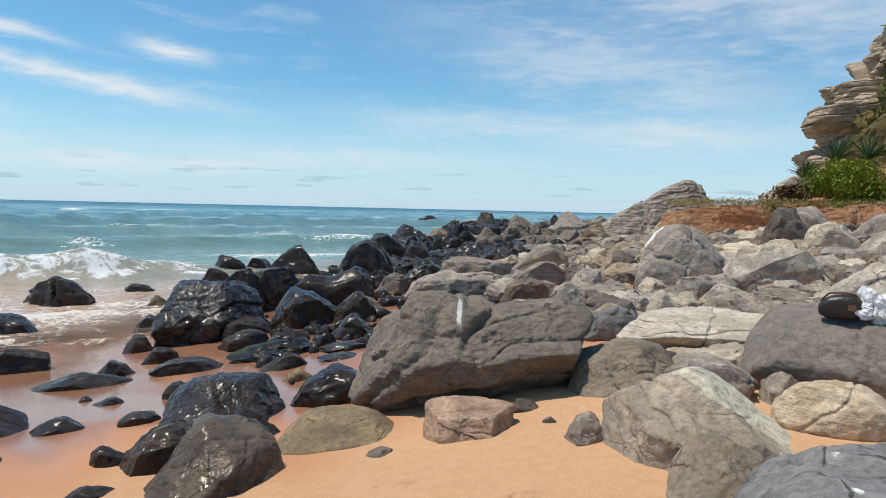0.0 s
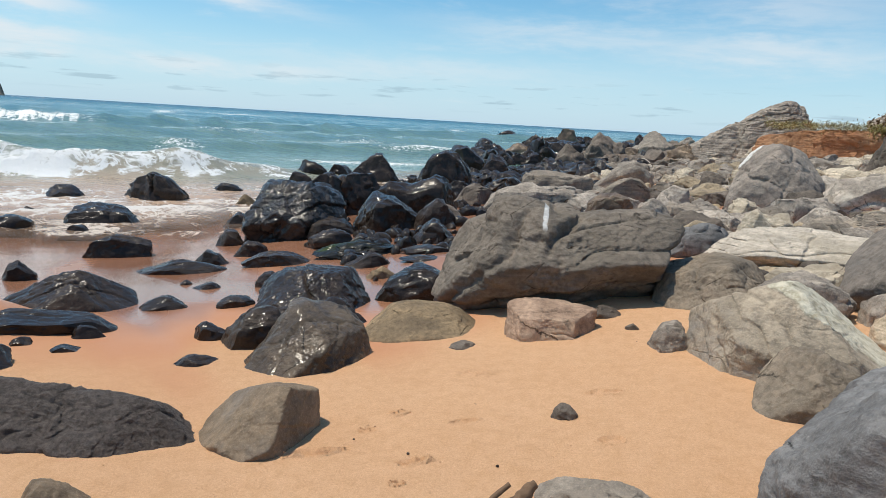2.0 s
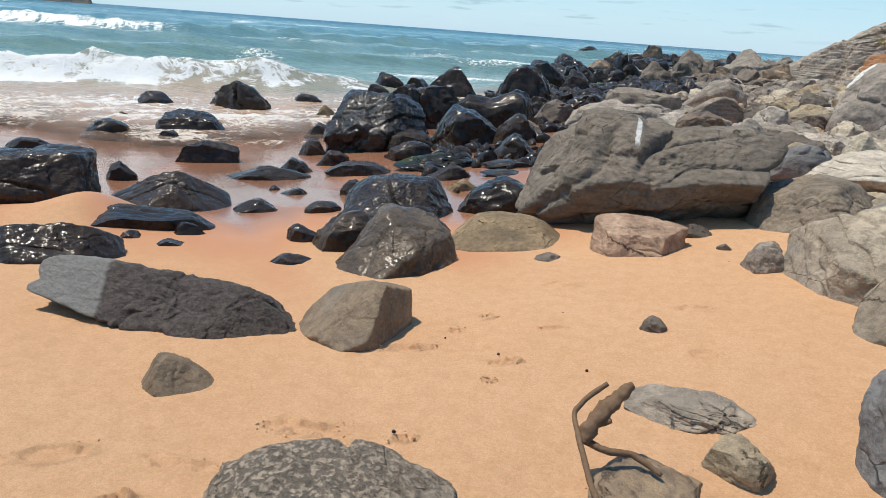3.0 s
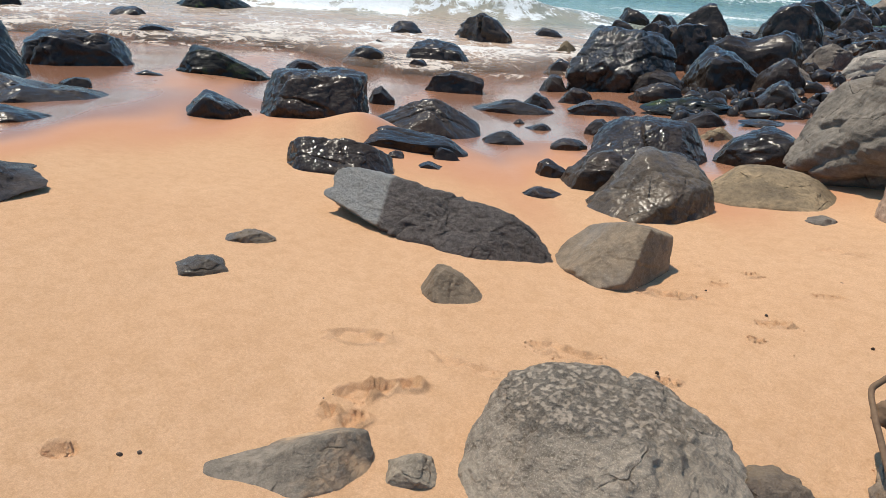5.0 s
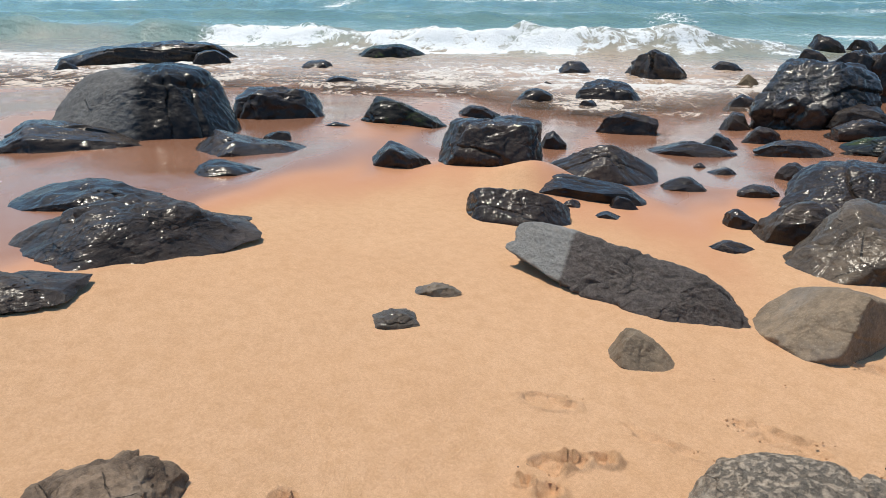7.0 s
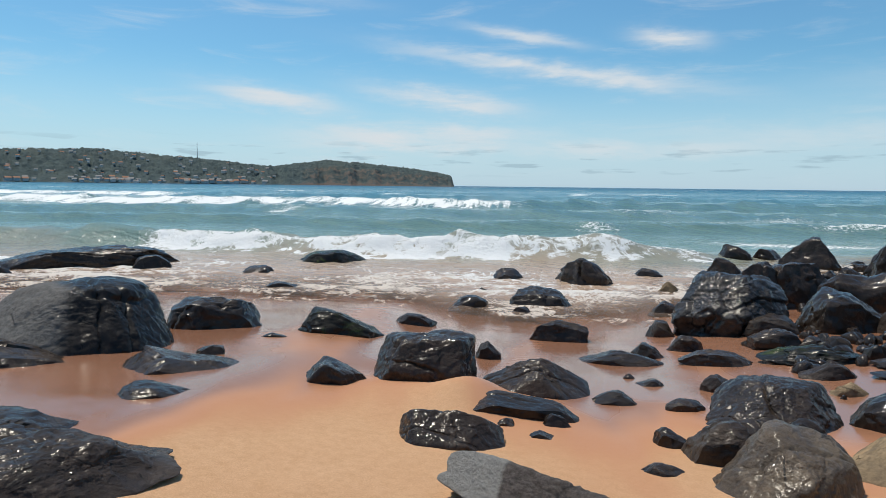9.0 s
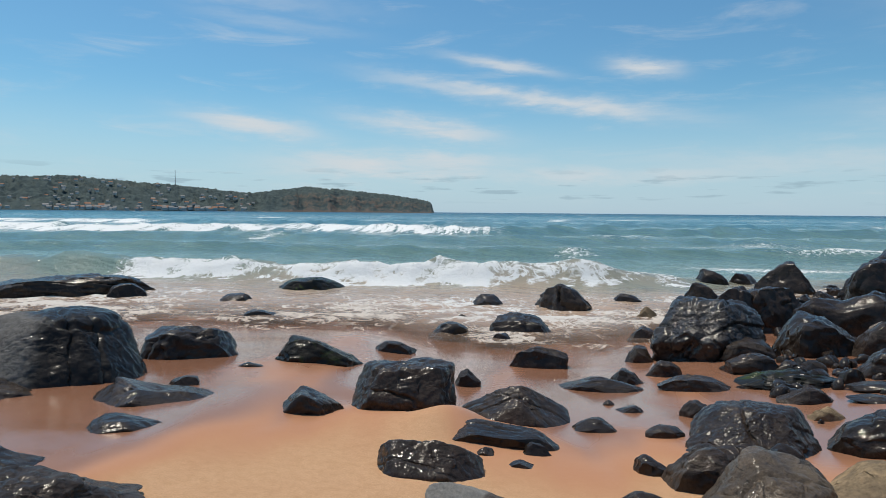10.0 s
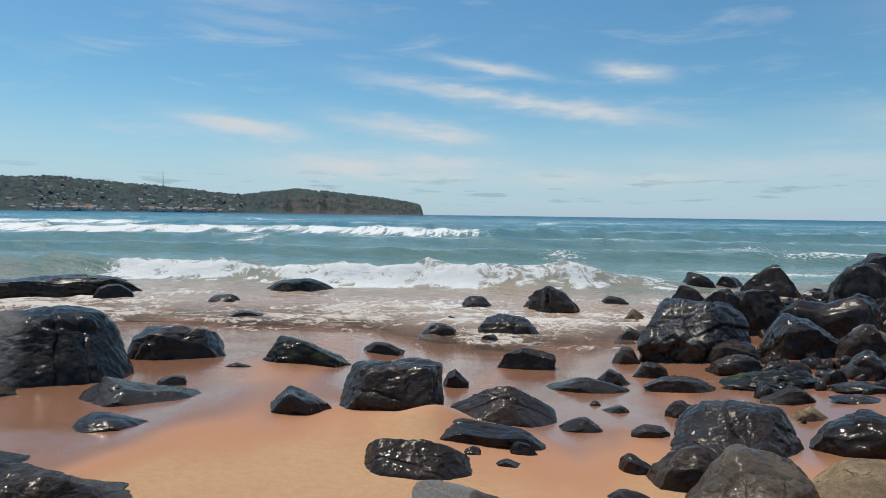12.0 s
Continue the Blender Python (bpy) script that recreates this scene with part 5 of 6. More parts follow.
def build_field():
    rng = np.random.default_rng(8)
    kinds = {
        "grey": "grey weathered rock in the rock field",
        "strata": "banded brown-grey rock in the rock field",
        "dark": "dark grey rock in the rock field",
        "pale": "pale grey rock in the rock field",
        "tan": "tan weathered rock in the rock field",
        "wet": "wet black rock in the rock field by the sea",
    }
    models = {}
    for kind in kinds:
        for j in range(4):
            ridge = tuple(rng.uniform(0.55, 1.0, 5))
            models[kind, j] = stone_mesh("rock", 1.0, rng.uniform(0.6, 0.85), rng.uniform(0.34, 0.52), kind, ridge, rng.uniform(3.2, 6.5), 400 + 7 * j, 20, 13, chips=1.5)
    made = 0
    found = []
    for _ in range(9000):
        if made >= 520:
            break
        az = radians(rng.uniform(-42, 17))
        far = 6.5 + 65 * rng.uniform() ** 1.7
        x, y = -math.sin(az) * far, math.cos(az) * far
        r, s = shore(x, y)
        ground_z = float(ground_height(np.array(x), np.array(y)))
        if s < 4.2 or ground_z < -1.35 or (far > 36 and az < radians(-13)):
            continue
        if (x < 1.6 and far < 8.5) or (x < 0.3 and far < 17):
            continue
        size = rng.uniform(0.35, 0.75) + 0.024 * far * rng.uniform(0.4, 1.2)
        if any((x - a) ** 2 + (y - b) ** 2 < (0.42 * size + 0.8 * c) ** 2 for a, b, c in PLACED):
            continue
        PLACED.append((x, y, 0.42 * size))
        wet_here = ground_z < -0.5 + 0.25 * rng.uniform() or (x < -1.0 and far < 30)
        kind = "wet" if wet_here else rng.choice(["grey", "grey", "grey", "strata", "dark", "pale", "tan"])
        model = models[str(kind), int(rng.integers(4))]
        grow = Matrix.Diagonal((size, size * rng.uniform(0.8, 1.2), size * rng.uniform(0.75, 1.1), 1))
        found.append((far, str(kind), model, pose(x, y, ground_z, rng.uniform(-9, 9), rng.uniform(-9, 9), rng.uniform(0, 360)) @ grow))
        made += 1
    found.sort(key=lambda item: item[0])
    for far, kind, model, m in found[:140]:
        ob = new("rock", model)
        ob.matrix_world = m
        tagged(ob, kinds[kind], "rock", "rocks of the rock field")
    for group in ("grey", "strata", "dark", "pale", "tan", "wet"):
        points, quads, count = [], [], 0
        for far, kind, model, m in found[140:]:
            if kind != group:
                continue
            co = np.array([v.co for v in model.vertices])
            points.append(co @ np.array(m.to_3x3()).T + np.array(m.translation))
            quads.append(np.array([tuple(f.vertices) for f in model.polygons]) + count)
            count += len(co)
        if points:
            heap = new("rubble", mesh_of("rubble", np.concatenate(points), np.concatenate(quads), STONES[group], 50))
            tagged(heap, "far field of weathered shore rocks", "rocks", kind="stuff")


build_field()


def build_point():
    """The wet and grey rocks of the point that runs out into the sea."""
    rng = np.random.default_rng(77)
    kinds = {"wet": "wet black rock of the rocky point", "dark": "dark rock of the rocky point", "brown": "brown rock of the rocky point", "grey": "grey rock of the rocky point"}
    models = {k: [stone_mesh("rock", 1.0, rng.uniform(0.6, 0.85), rng.uniform(0.4, 0.6), k, tuple(rng.uniform(0.5, 1.0, 5)), rng.uniform(3.2, 6.0), 460 + 7 * j, 20, 12, chips=1.5) for j in range(3)] for k in kinds}
    made, tries, rest = [], 0, {}
    while len(made) < 200 and tries < 6000:
        tries += 1
        side, far = rng.uniform(-11.5, 9), 2900.0 / rng.uniform(28, 72)
        reach = np.interp(side, (-13, -2.7, 1.0, 5.3, 19), (118, 112, 96, 56, 33))
        if far > reach:
            continue
        x, y = -math.sin(radians(side)) * far, math.cos(radians(side)) * far
        size = far * rng.uniform(0.02, 0.052)
        if any((x - a) ** 2 + (y - b) ** 2 < (0.21 * (size + c)) ** 2 for a, b, c in made):
            continue
        made.append((x, y, size))
        wetness = side + rng.uniform(-5, 5) + 0.12 * (far - 50)
        kind = "wet" if wetness > -1 else "dark" if wetness > -5 else str(rng.choice(["grey", "brown", "dark"]))
        foot = max(float(ground_height(np.array(x), np.array(y))), -1.15)
        model = models[kind][int(rng.integers(3))]
        m = pose(x, y, foot, rng.uniform(-8, 8), rng.uniform(-8, 8), rng.uniform(0, 360)) @ Matrix.Diagonal((size, size * rng.uniform(0.8, 1.2), size * rng.uniform(0.8, 1.3), 1))
        if far > 66:
            rest.setdefault(kind, []).append((model, m))
            continue
        ob = new("rock", model)
        ob.matrix_world = m
        tagged(ob, kinds[kind], "rock", "rocks of the point")
    for kind, items in rest.items():
        points, quads, count = [], [], 0
        for model, m in items:
            co = np.array([v.co for v in model.vertices])
            points.append(co @ np.array(m.to_3x3()).T + np.array(m.translation))
            quads.append(np.array([tuple(f.vertices) for f in model.polygons]) + count)
            count += len(co)
        heap = new("rubble", mesh_of("rubble", np.concatenate(points), np.concatenate(quads), STONES[kind], 50))
        tagged(heap, "far shore rocks at the end of the point", "rocks", kind="stuff")


build_point()


def scatter(name, label, category, models, mat, places, kind="stuff"):
    """Many small lumps joined into one mesh: places of x, y, z, size."""
    rng = np.random.default_rng(len(places))
    points, quads, count = [], [], 0
    for x, y, z, size in places:
        co, q = models[int(rng.integers(len(models)))]
        a = rng.uniform(0, 2 * math.pi)
        turn = np.array([[math.cos(a), -math.sin(a), 0], [math.sin(a), math.cos(a), 0], [0, 0, 1]])
        points.append((co * size * np.array([1, rng.uniform(0.7, 1.1), rng.uniform(0.7, 1.1)])) @ turn.T + np.array([x, y, z]))
        quads.append(q + count)
        count += len(co)
    ob = new(name, mesh_of(name, np.concatenate(points), np.concatenate(quads), mat, 40))
    return tagged(ob, label, category, kind=kind)


def lumps(seed, count, n=4):
    made = []
    for j in range(count):
        me = stone_mesh("lump", 1.0, 0.75, 0.55, "grey", (0.7, 1.0, 0.8), 2.8, seed + j, n, 7, chips=0.0)
        made.append((np.array([v.co for v in me.vertices]), np.array([tuple(f.vertices) for f in me.polygons])))
        bpy.data.meshes.remove(me)
    return made


def build_rubble():
    rng = np.random.default_rng(44)
    models = lumps(700, 8)
    for mat, count, seed in (("grey", 1300, 1), ("tan", 500, 2), ("dark", 700, 3), ("wet", 600, 4)):
        places = []
        while len(places) < count:
            az = radians(rng.uniform(-42, 20))
            far = 6.3 + 40 * rng.uniform() ** 1.6
            x, y = -math.sin(az) * far, math.cos(az) * far
            r, s = shore(x, y)
            z = float(ground_height(np.array(x), np.array(y)))
            wet_side = x < 0.4 + 0.02 * far
            if mat == "wet" and (not wet_side or far < 8.5 or s < 2.6 or z < -1.2):
                continue
            if mat != "wet" and (wet_side or s < 5.0 or x < 1.5):
                continue
            places.append((x, y, z, rng.uniform(0.08, 0.3) + 0.004 * far))
        scatter("rubble", "loose smaller stones between the shore rocks", "rocks", models, STONES[mat], places)


def build_crumbs():
    rng = np.random.default_rng(45)
    models = lumps(760, 5, 3)
    places = []
    for cx, cy, turn, long, wide, deep in DENTS:
        for _ in range(16):
            a, q = rng.uniform(0, 2 * math.pi), rng.uniform(0.8, 1.5)
            u, v = q * long * math.cos(a), q * wide * math.sin(a)
            x, y = cx + u * math.cos(turn) - v * math.sin(turn), cy + u * math.sin(turn) + v * math.cos(turn)
            places.append((x, y, float(ground_height(np.array(x), np.array(y))) + 0.004, rng.uniform(0.003, 0.011)))
    for _ in range(420):
        x, y = rng.uniform(-3.5, 1.2), rng.uniform(0.4, 4.6)
        places.append((x, y, float(ground_height(np.array(x), np.array(y))) + 0.001, rng.uniform(0.003, 0.009)))
    scatter("sand_crumbs", "crumbs of sand thrown up around the footprints", "sand", models, SAND, places)
    bits = []
    for x, y in ((-1.70, 0.95), (-1.69, 0.98), (-1.87, 0.42), (-1.84, 0.40), (-1.9, 0.38), (-1.98, 0.55), (-0.72, 2.75), (-1.02, 2.86), (-0.93, 1.92), (-0.3, 2.7), (0.45, 4.55), (0.2, 3.9), (-0.5, 3.4), (-1.25, 1.3)):
        bits.append((x, y, float(ground_height(np.array(x), np.array(y))), rng.uniform(0.009, 0.024)))
    scatter("debris", "dark bits of weed and bark on the sand", "debris", models, STONES["wetbrown"], bits)


build_rubble()
build_crumbs()

# ---- bank, layered outcrop and cliff ----
SOIL = make_plain("red_soil", (0.36, 0.16, 0.08), 0.95, 5.0, 1.0, (0.46, 0.27, 0.155), 0.1)
GRASS = make_plain("dry_grass", (0.36, 0.30, 0.15), 0.9, 4.0, 0.5, (0.22, 0.22, 0.08), 0.1)
SCRUB = make_plain("slope_scrub", (0.10, 0.125, 0.035), 0.95, 1.6, 1.0, (0.22, 0.135, 0.075), 0.1)
LEAF = make_plain("green_leaf", (0.20, 0.27, 0.025), 0.6, 3.0, 0.1, (0.36, 0.38, 0.06), 0.3)
BLADE = make_plain("blue_green_blade", (0.06, 0.12, 0.045), 0.5, 3.0, 0.1, (0.10, 0.17, 0.075), 0.3)
DRYWOOD = make_plain("dry_brush", (0.16, 0.10, 0.06), 0.9, 5.0, 0.3, (0.10, 0.08, 0.04), 0.1)
STONES["sandstone"] = make_rock("layered_sandstone", (0.25, 0.21, 0.16), (0.50, 0.44, 0.35), 0.9, (0.40, 0.25, 0.14), 0.45, scale=0.35, strata=0.4, bump=1.0)
STONES["outcrop"] = make_rock("layered_grey_rock", (0.22, 0.20, 0.175), (0.42, 0.385, 0.335), 0.9, (0.30, 0.24, 0.17), 0.3, scale=0.4, strata=0.7, bump=1.0)


def part(name, me, parent, label=""):
    ob = new(name, me)
    ob.parent = parent
    return tagged(ob, label)


def empty(name, m, label, category, group=""):
    ob = new(name)
    ob.matrix_world = m
    return tagged(ob, label, category, group)


def strips(name, roots, tips, widths, mat, droop=0.25, bends=3):
    """Many thin blades, each from its base to its tip."""
    points, faces = [], []
    for a, b, wide in zip(roots, tips, widths):
        a, b = np.array(a), np.array(b)
        way = b - a
        side = np.cross(way, (0.3, 0.2, 1.0))
        side = side / (np.linalg.norm(side) + 1e-6) * wide / 2
        base = len(points)
        for j in range(bends + 1):
            u = j / bends
            c = a + way * u - np.array((0, 0, droop * np.linalg.norm(way) * u * u))
            thin = 1 - 0.9 * u ** 2
            points += [c - side * thin, c + side * thin]
        for j in range(bends):
            k = base + 2 * j
            faces.append((k, k + 1, k + 3, k + 2))
    return mesh_of(name, np.array(points), np.array(faces), mat)


def build_bank():
    rng = np.random.default_rng(31)
    bank = empty("grass_bank", pose(17.0, 36.2, 0.6, 0, 0, -25), "low bank of red soil topped with dry grass", "bank")
    part("soil", stone_mesh("soil", 17.0, 7.0, 1.9, SOIL, (0.8, 0.98, 0.95, 1.0, 1.05, 1.1), 8.0, 51, 100, 3, 1.4, chips=1.6), bank)
    n = 9000
    u, v = rng.uniform(-7.4, 8.0, n), np.minimum(rng.uniform(-3.25, 3.0, n), rng.uniform(-3.25, 3.0, n))
    roots = np.stack([u, v, 1.66 + 0.12 * rng.normal(size=n)], axis=-1)
    tips = roots + np.stack([rng.normal(0, 0.09, n), rng.normal(0, 0.12, n), rng.uniform(0.03, 0.16, n)], axis=-1)
    tufts = part("grass", strips("grass", roots, tips, np.full(n, 0.035), GRASS, 0.2, 2), bank, "tufts of dry grass")
    tagged(tufts, kind="stuff")
    stone("boulder", "pale boulder below the layered outcrop", "pale", 10.2, 39.5, 3.1, 2.2, 1.5, -15, (0.3, 0.8, 1, 0.9, 0.6), 3.2, 55, n=24)
    stone("outcrop", "layered grey outcrop of tilted rock beds", "outcrop", 10.6, 44.2, 8.8, 5.0, 4.1, -13, (0.5, 0.66, 0.8, 0.92, 0.98, 1, 0.9), 6.0, 57, n=100, chips=0.0, layers=17, dip=-0.2, rough=0.75, planes=((-0.35, -0.1, 0.93, 0.8), (0, -0.9, 0.3, 0.8), (0.8, -0.2, 0.5, 0.8)), crisp=14, z=-0.2)
    stone("boulder", "grey boulder at the cliff's foot", "outcrop", 21.2, 51.5, 6.0, 3.5, 4.4, -23, (0.4, 0.8, 1, 0.95), 4.0, 59, n=26)
    stone("boulder", "dark boulders behind the grassy bank", "dark", 15.6, 47.0, 3.4, 2.2, 2.3, -20, (0.3, 0.9, 0.7, 1, 0.8), 3.0, 61, n=22)


def build_cliff():
    cliff = empty("cliff", pose(24.0, 54.8, 0.0, 0, 0, -24), "tall weathered cliff of layered pale sandstone", "cliff")
    tiers = (  # left edge, foot, height, depth back, beds, ridge
        (-3.4, 0.0, 5.6, 0.0, 5, (0.8, 0.95, 1.0, 0.95, 1.0)),
        (-0.9, 4.2, 4.4, 0.8, 7, (0.75, 0.95, 1.0, 1.0, 1.0)),
        (0.9, 8.0, 2.2, 1.8, 3, (0.7, 1.0, 1.0, 1.0, 1.0)),
        (-0.5, 9.4, 2.3, 1.2, 4, (0.75, 0.9, 1.0, 1.0, 1.0)),
        (0.9, 11.2, 2.9, 2.4, 6, (0.75, 0.9, 1.0, 1.0, 1.0)),
        (2.9, 13.5, 3.0, 3.2, 6, (0.7, 0.9, 1.0, 1.0, 1.0)),
        (4.6, 15.8, 3.6, 4.0, 6, (0.65, 0.9, 1.0, 1.0, 1.0)),
        (7.5, 18.6, 5.0, 5.0, 7, (0.4, 0.8, 1.0, 1.0, 1.0)),
    )
    for j, (left, foot, high, back, beds, ridge) in enumerate(tiers):
        wide = 20.0
        me = stone_mesh("rock_tier", wide, 12.0, high * 1.2, "sandstone", ridge, 9.0, 90 + 3 * j, 80, 2, 1.3, beds, -0.03, 0.15, 2.4)
        tier = part("rock_tier", me, cliff)
        tier.matrix_basis = pose(left + wide / 2, 6.0 + back, foot, 0, -2.0, 3)
    slope = part("grass_slope", stone_mesh("grass_slope", 26, 16, 21, SCRUB, (0.05, 0.7, 0.95, 1.0, 1.0, 1.0), 2.6, 99, 60, 3, 2.0), cliff, "steep slope of grass and brown soil")
    slope.location = (11.2, 1.0, 0.0)
    rng = np.random.default_rng(64)
    spots = np.array([v.co for v in slope.data.vertices if v.co.z > 1.0 and v.co.y < 2.0])
    spots = spots[rng.integers(len(spots), size=7000)] + rng.normal(size=(7000, 3)) * np.array([0.3, 0.3, 0.2])
    tips = spots + rng.normal(size=(7000, 3)) * np.array([0.22, 0.22, 0.12]) + np.array([0, -0.12, 0.28])
    cover = part("scrub", strips("scrub", spots, tips, np.full(7000, 0.11), SCRUB, 0.25, 2), cliff, "low green and brown scrub")
    cover.location = slope.location
    tagged(cover, kind="stuff")
    soil = part("soil_slope", stone_mesh("soil_slope", 18, 12, 12.5, SOIL, (0.1, 0.35, 0.6, 0.8, 0.9, 1.0), 2.6, 98, 40, 3, 1.8), cliff, "bare brown soil")
    soil.location = (11.5, 0.6, 0.0)


def build_plants():
    rng = np.random.default_rng(12)

    def bush(x, y, z, wide, high, leaves, mat, label, size):
        thing = empty("bush", pose(x, y, z), label, "bush")
        n = leaves
        clumps = rng.normal(size=(28, 3)) * np.array([0.42, 0.36, 0.3]) * wide * 0.62 + np.array([0, 0, high * 0.5])
        clumps[:, 2] = np.clip(clumps[:, 2], 0.1 * high, 0.86 * high)
        pick = clumps[rng.integers(len(clumps), size=n)]
        roots = pick + rng.normal(size=(n, 3)) * np.array([0.17, 0.17, 0.13]) * wide * 0.75
        roots[:, 2] = np.clip(roots[:, 2], 0.02, high)
        tips = roots + rng.normal(size=(n, 3)) * size + np.array([0, 0, size * 0.4])
        part("foliage", strips("foliage", roots, tips, np.full(n, size * 0.75), mat, 0.2, 2), thing)
        stems = rng.normal(size=(16, 3)) * np.array([0.3, 0.3, 0.1]) * wide * 0.6 + np.array([0, 0, high * 0.6])
        part("stems", strips("stems", np.zeros((16, 3)) - np.array([0, 0, 0.3]), stems, np.full(16, 0.06), DRYWOOD, 0.0, 2), thing)

    def spiky(x, y, z, reach, label="spiky dark green rosette plant on the bank"):
        n = 46
        a = rng.uniform(0, 2 * math.pi, n)
        e = rng.uniform(0.15, 1.45, n)
        tips = np.stack([np.cos(a) * np.cos(e), np.sin(a) * np.cos(e), np.sin(e) + 0.1], axis=-1) * reach * rng.uniform(0.75, 1.1, (n, 1))
        ob = new("spiky_plant", strips("spiky_plant", np.zeros((n, 3)), tips, np.full(n, 0.13), BLADE, 0.28, 5))
        ob.matrix_world = pose(x, y, z)
        tagged(ob, label, "plant", "spiky plants on the bank")

    bush(18.4, 36.9, 2.2, 3.2, 2.5, 10000, LEAF, "rounded bright green bush on the soil bank", 0.11)
    bush(20.9, 36.2, 2.2, 2.0, 1.2, 3000, LEAF, "small green bush on the soil bank", 0.10)
    bush(16.1, 37.4, 2.2, 1.7, 1.0, 1500, DRYWOOD, "dry brown leafless bush on the soil bank", 0.13)
    bush(17.2, 34.4, 1.4, 1.1, 0.9, 900, LEAF, "small green shrub hanging over the bank", 0.12)
    bush(14.2, 35.3, 1.3, 0.9, 1.1, 800, GRASS, "small olive shrub on the bank's edge", 0.12)
    for x, y, z, reach in ((18.9, 39.2, 4.7, 1.7), (20.6, 39.0, 4.9, 1.9), (22.0, 38.2, 4.8, 2.0), (17.3, 39.0, 3.7, 1.4), (23.3, 38.0, 4.6, 1.9), (21.5, 37.0, 3.7, 1.5)):
        spiky(x, y, z, reach)
    stone("mound", "brown soil mound under the plants", SOIL, 20.6, 39.8, 8.0, 5.0, 4.2, -25, (0.5, 0.9, 1, 1, 0.9), 2.4, 63, n=24, z=0.8)


build_bank()
build_cliff()
build_plants()

# ---- the headland across the bay ----


def make_headland():
    m, t, s, out = material("wooded_hill_hazed")
    at = t.tree.nodes.new("ShaderNodeNewGeometry").outputs["Position"]
    steep = t.attribute("cliff")
    woods = t.noise(at, 0.05, 6.0, 0.7)
    patch = t.noise(at, 0.011, 5.0, 0.6)
    # woodland greens shifted to blue-grey: the haze of distance is in the colour
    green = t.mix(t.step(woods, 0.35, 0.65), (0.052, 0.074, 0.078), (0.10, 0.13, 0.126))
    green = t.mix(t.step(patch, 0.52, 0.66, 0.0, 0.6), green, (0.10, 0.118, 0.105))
    stone_colour = t.mix(woods, (0.07, 0.06, 0.055), (0.21, 0.17, 0.14))
    t.put(s["Base Color"], t.mix(t.step(t.math("ADD", steep, t.math("MULTIPLY", t.math("SUBTRACT", woods, 0.5), 0.9)), 0.45, 0.6), green, stone_colour))
    s["Roughness"].default_value, s["Specular IOR Level"].default_value = 0.95, 0.1
    t.put(s["Normal"], t.bump(woods, 1.0, 9.0))
    return m


HEAD_FAR = 1500.0


def head_profile(az):
    """Height of the headland's crest, in metres, by the azimuth to the left."""
    marks = (43.9, 44.15, 45.4, 49.2, 52.5, 54.4, 56.5, 59.0, 60.3, 65.0, 69.0, 73.0, 75.8, 82.0, 90.0, 110.0)
    crest = (0.0, 26.0, 35.0, 49.0, 58.0, 63.0, 56.0, 45.0, 47.0, 62.0, 70.0, 78.0, 74.0, 62.0, 50.0, 35.0)
    return np.interp(az, marks, crest)


def head_height(az, back):
    """Height at an azimuth and a distance behind the waterline, 0 to 1."""
    rise = np.where(az < 58, smooth(back, 0.0, 0.35) * 0.55 + 0.45 * smooth(back, 0.1, 0.75), smooth(back, 0.0, 0.85) * 0.88 + 0.12 * smooth(back, 0, 0.2))
    return head_profile(az) * rise


def build_headland():
    az, back = np.meshgrid(np.linspace(43.9, 110, 560), np.linspace(0, 1.15, 70))
    base = flat3(az * 1.3, back * 9.0).reshape(-1, 3)
    bays = fbm(base * np.array([0.8, 0.0, 0.0]), 4, 3).reshape(az.shape)
    trees = fbm(base * np.array([4.0, 5.0, 0.0]), 4, 5, 0.65).reshape(az.shape)
    far = HEAD_FAR + 25 * bays + back * 330
    z = head_height(az, back) * (1 + 0.03 * bays) + 4.2 * trees * smooth(back, 0.05, 0.3) * smooth(az, 43.9, 44.6) - 2.0
    a = np.radians(az)
    gully = smooth(0.62 - back, 0.0, 0.3) * (1 - smooth(az, 56, 59)) * 0.5 + 0.5 * smooth(0.1 - back, 0, 0.06)
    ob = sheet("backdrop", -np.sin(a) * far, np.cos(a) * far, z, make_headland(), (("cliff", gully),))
    tagged(ob, "dark green wooded headland across the bay with low cliffs", "headland", kind="structure")


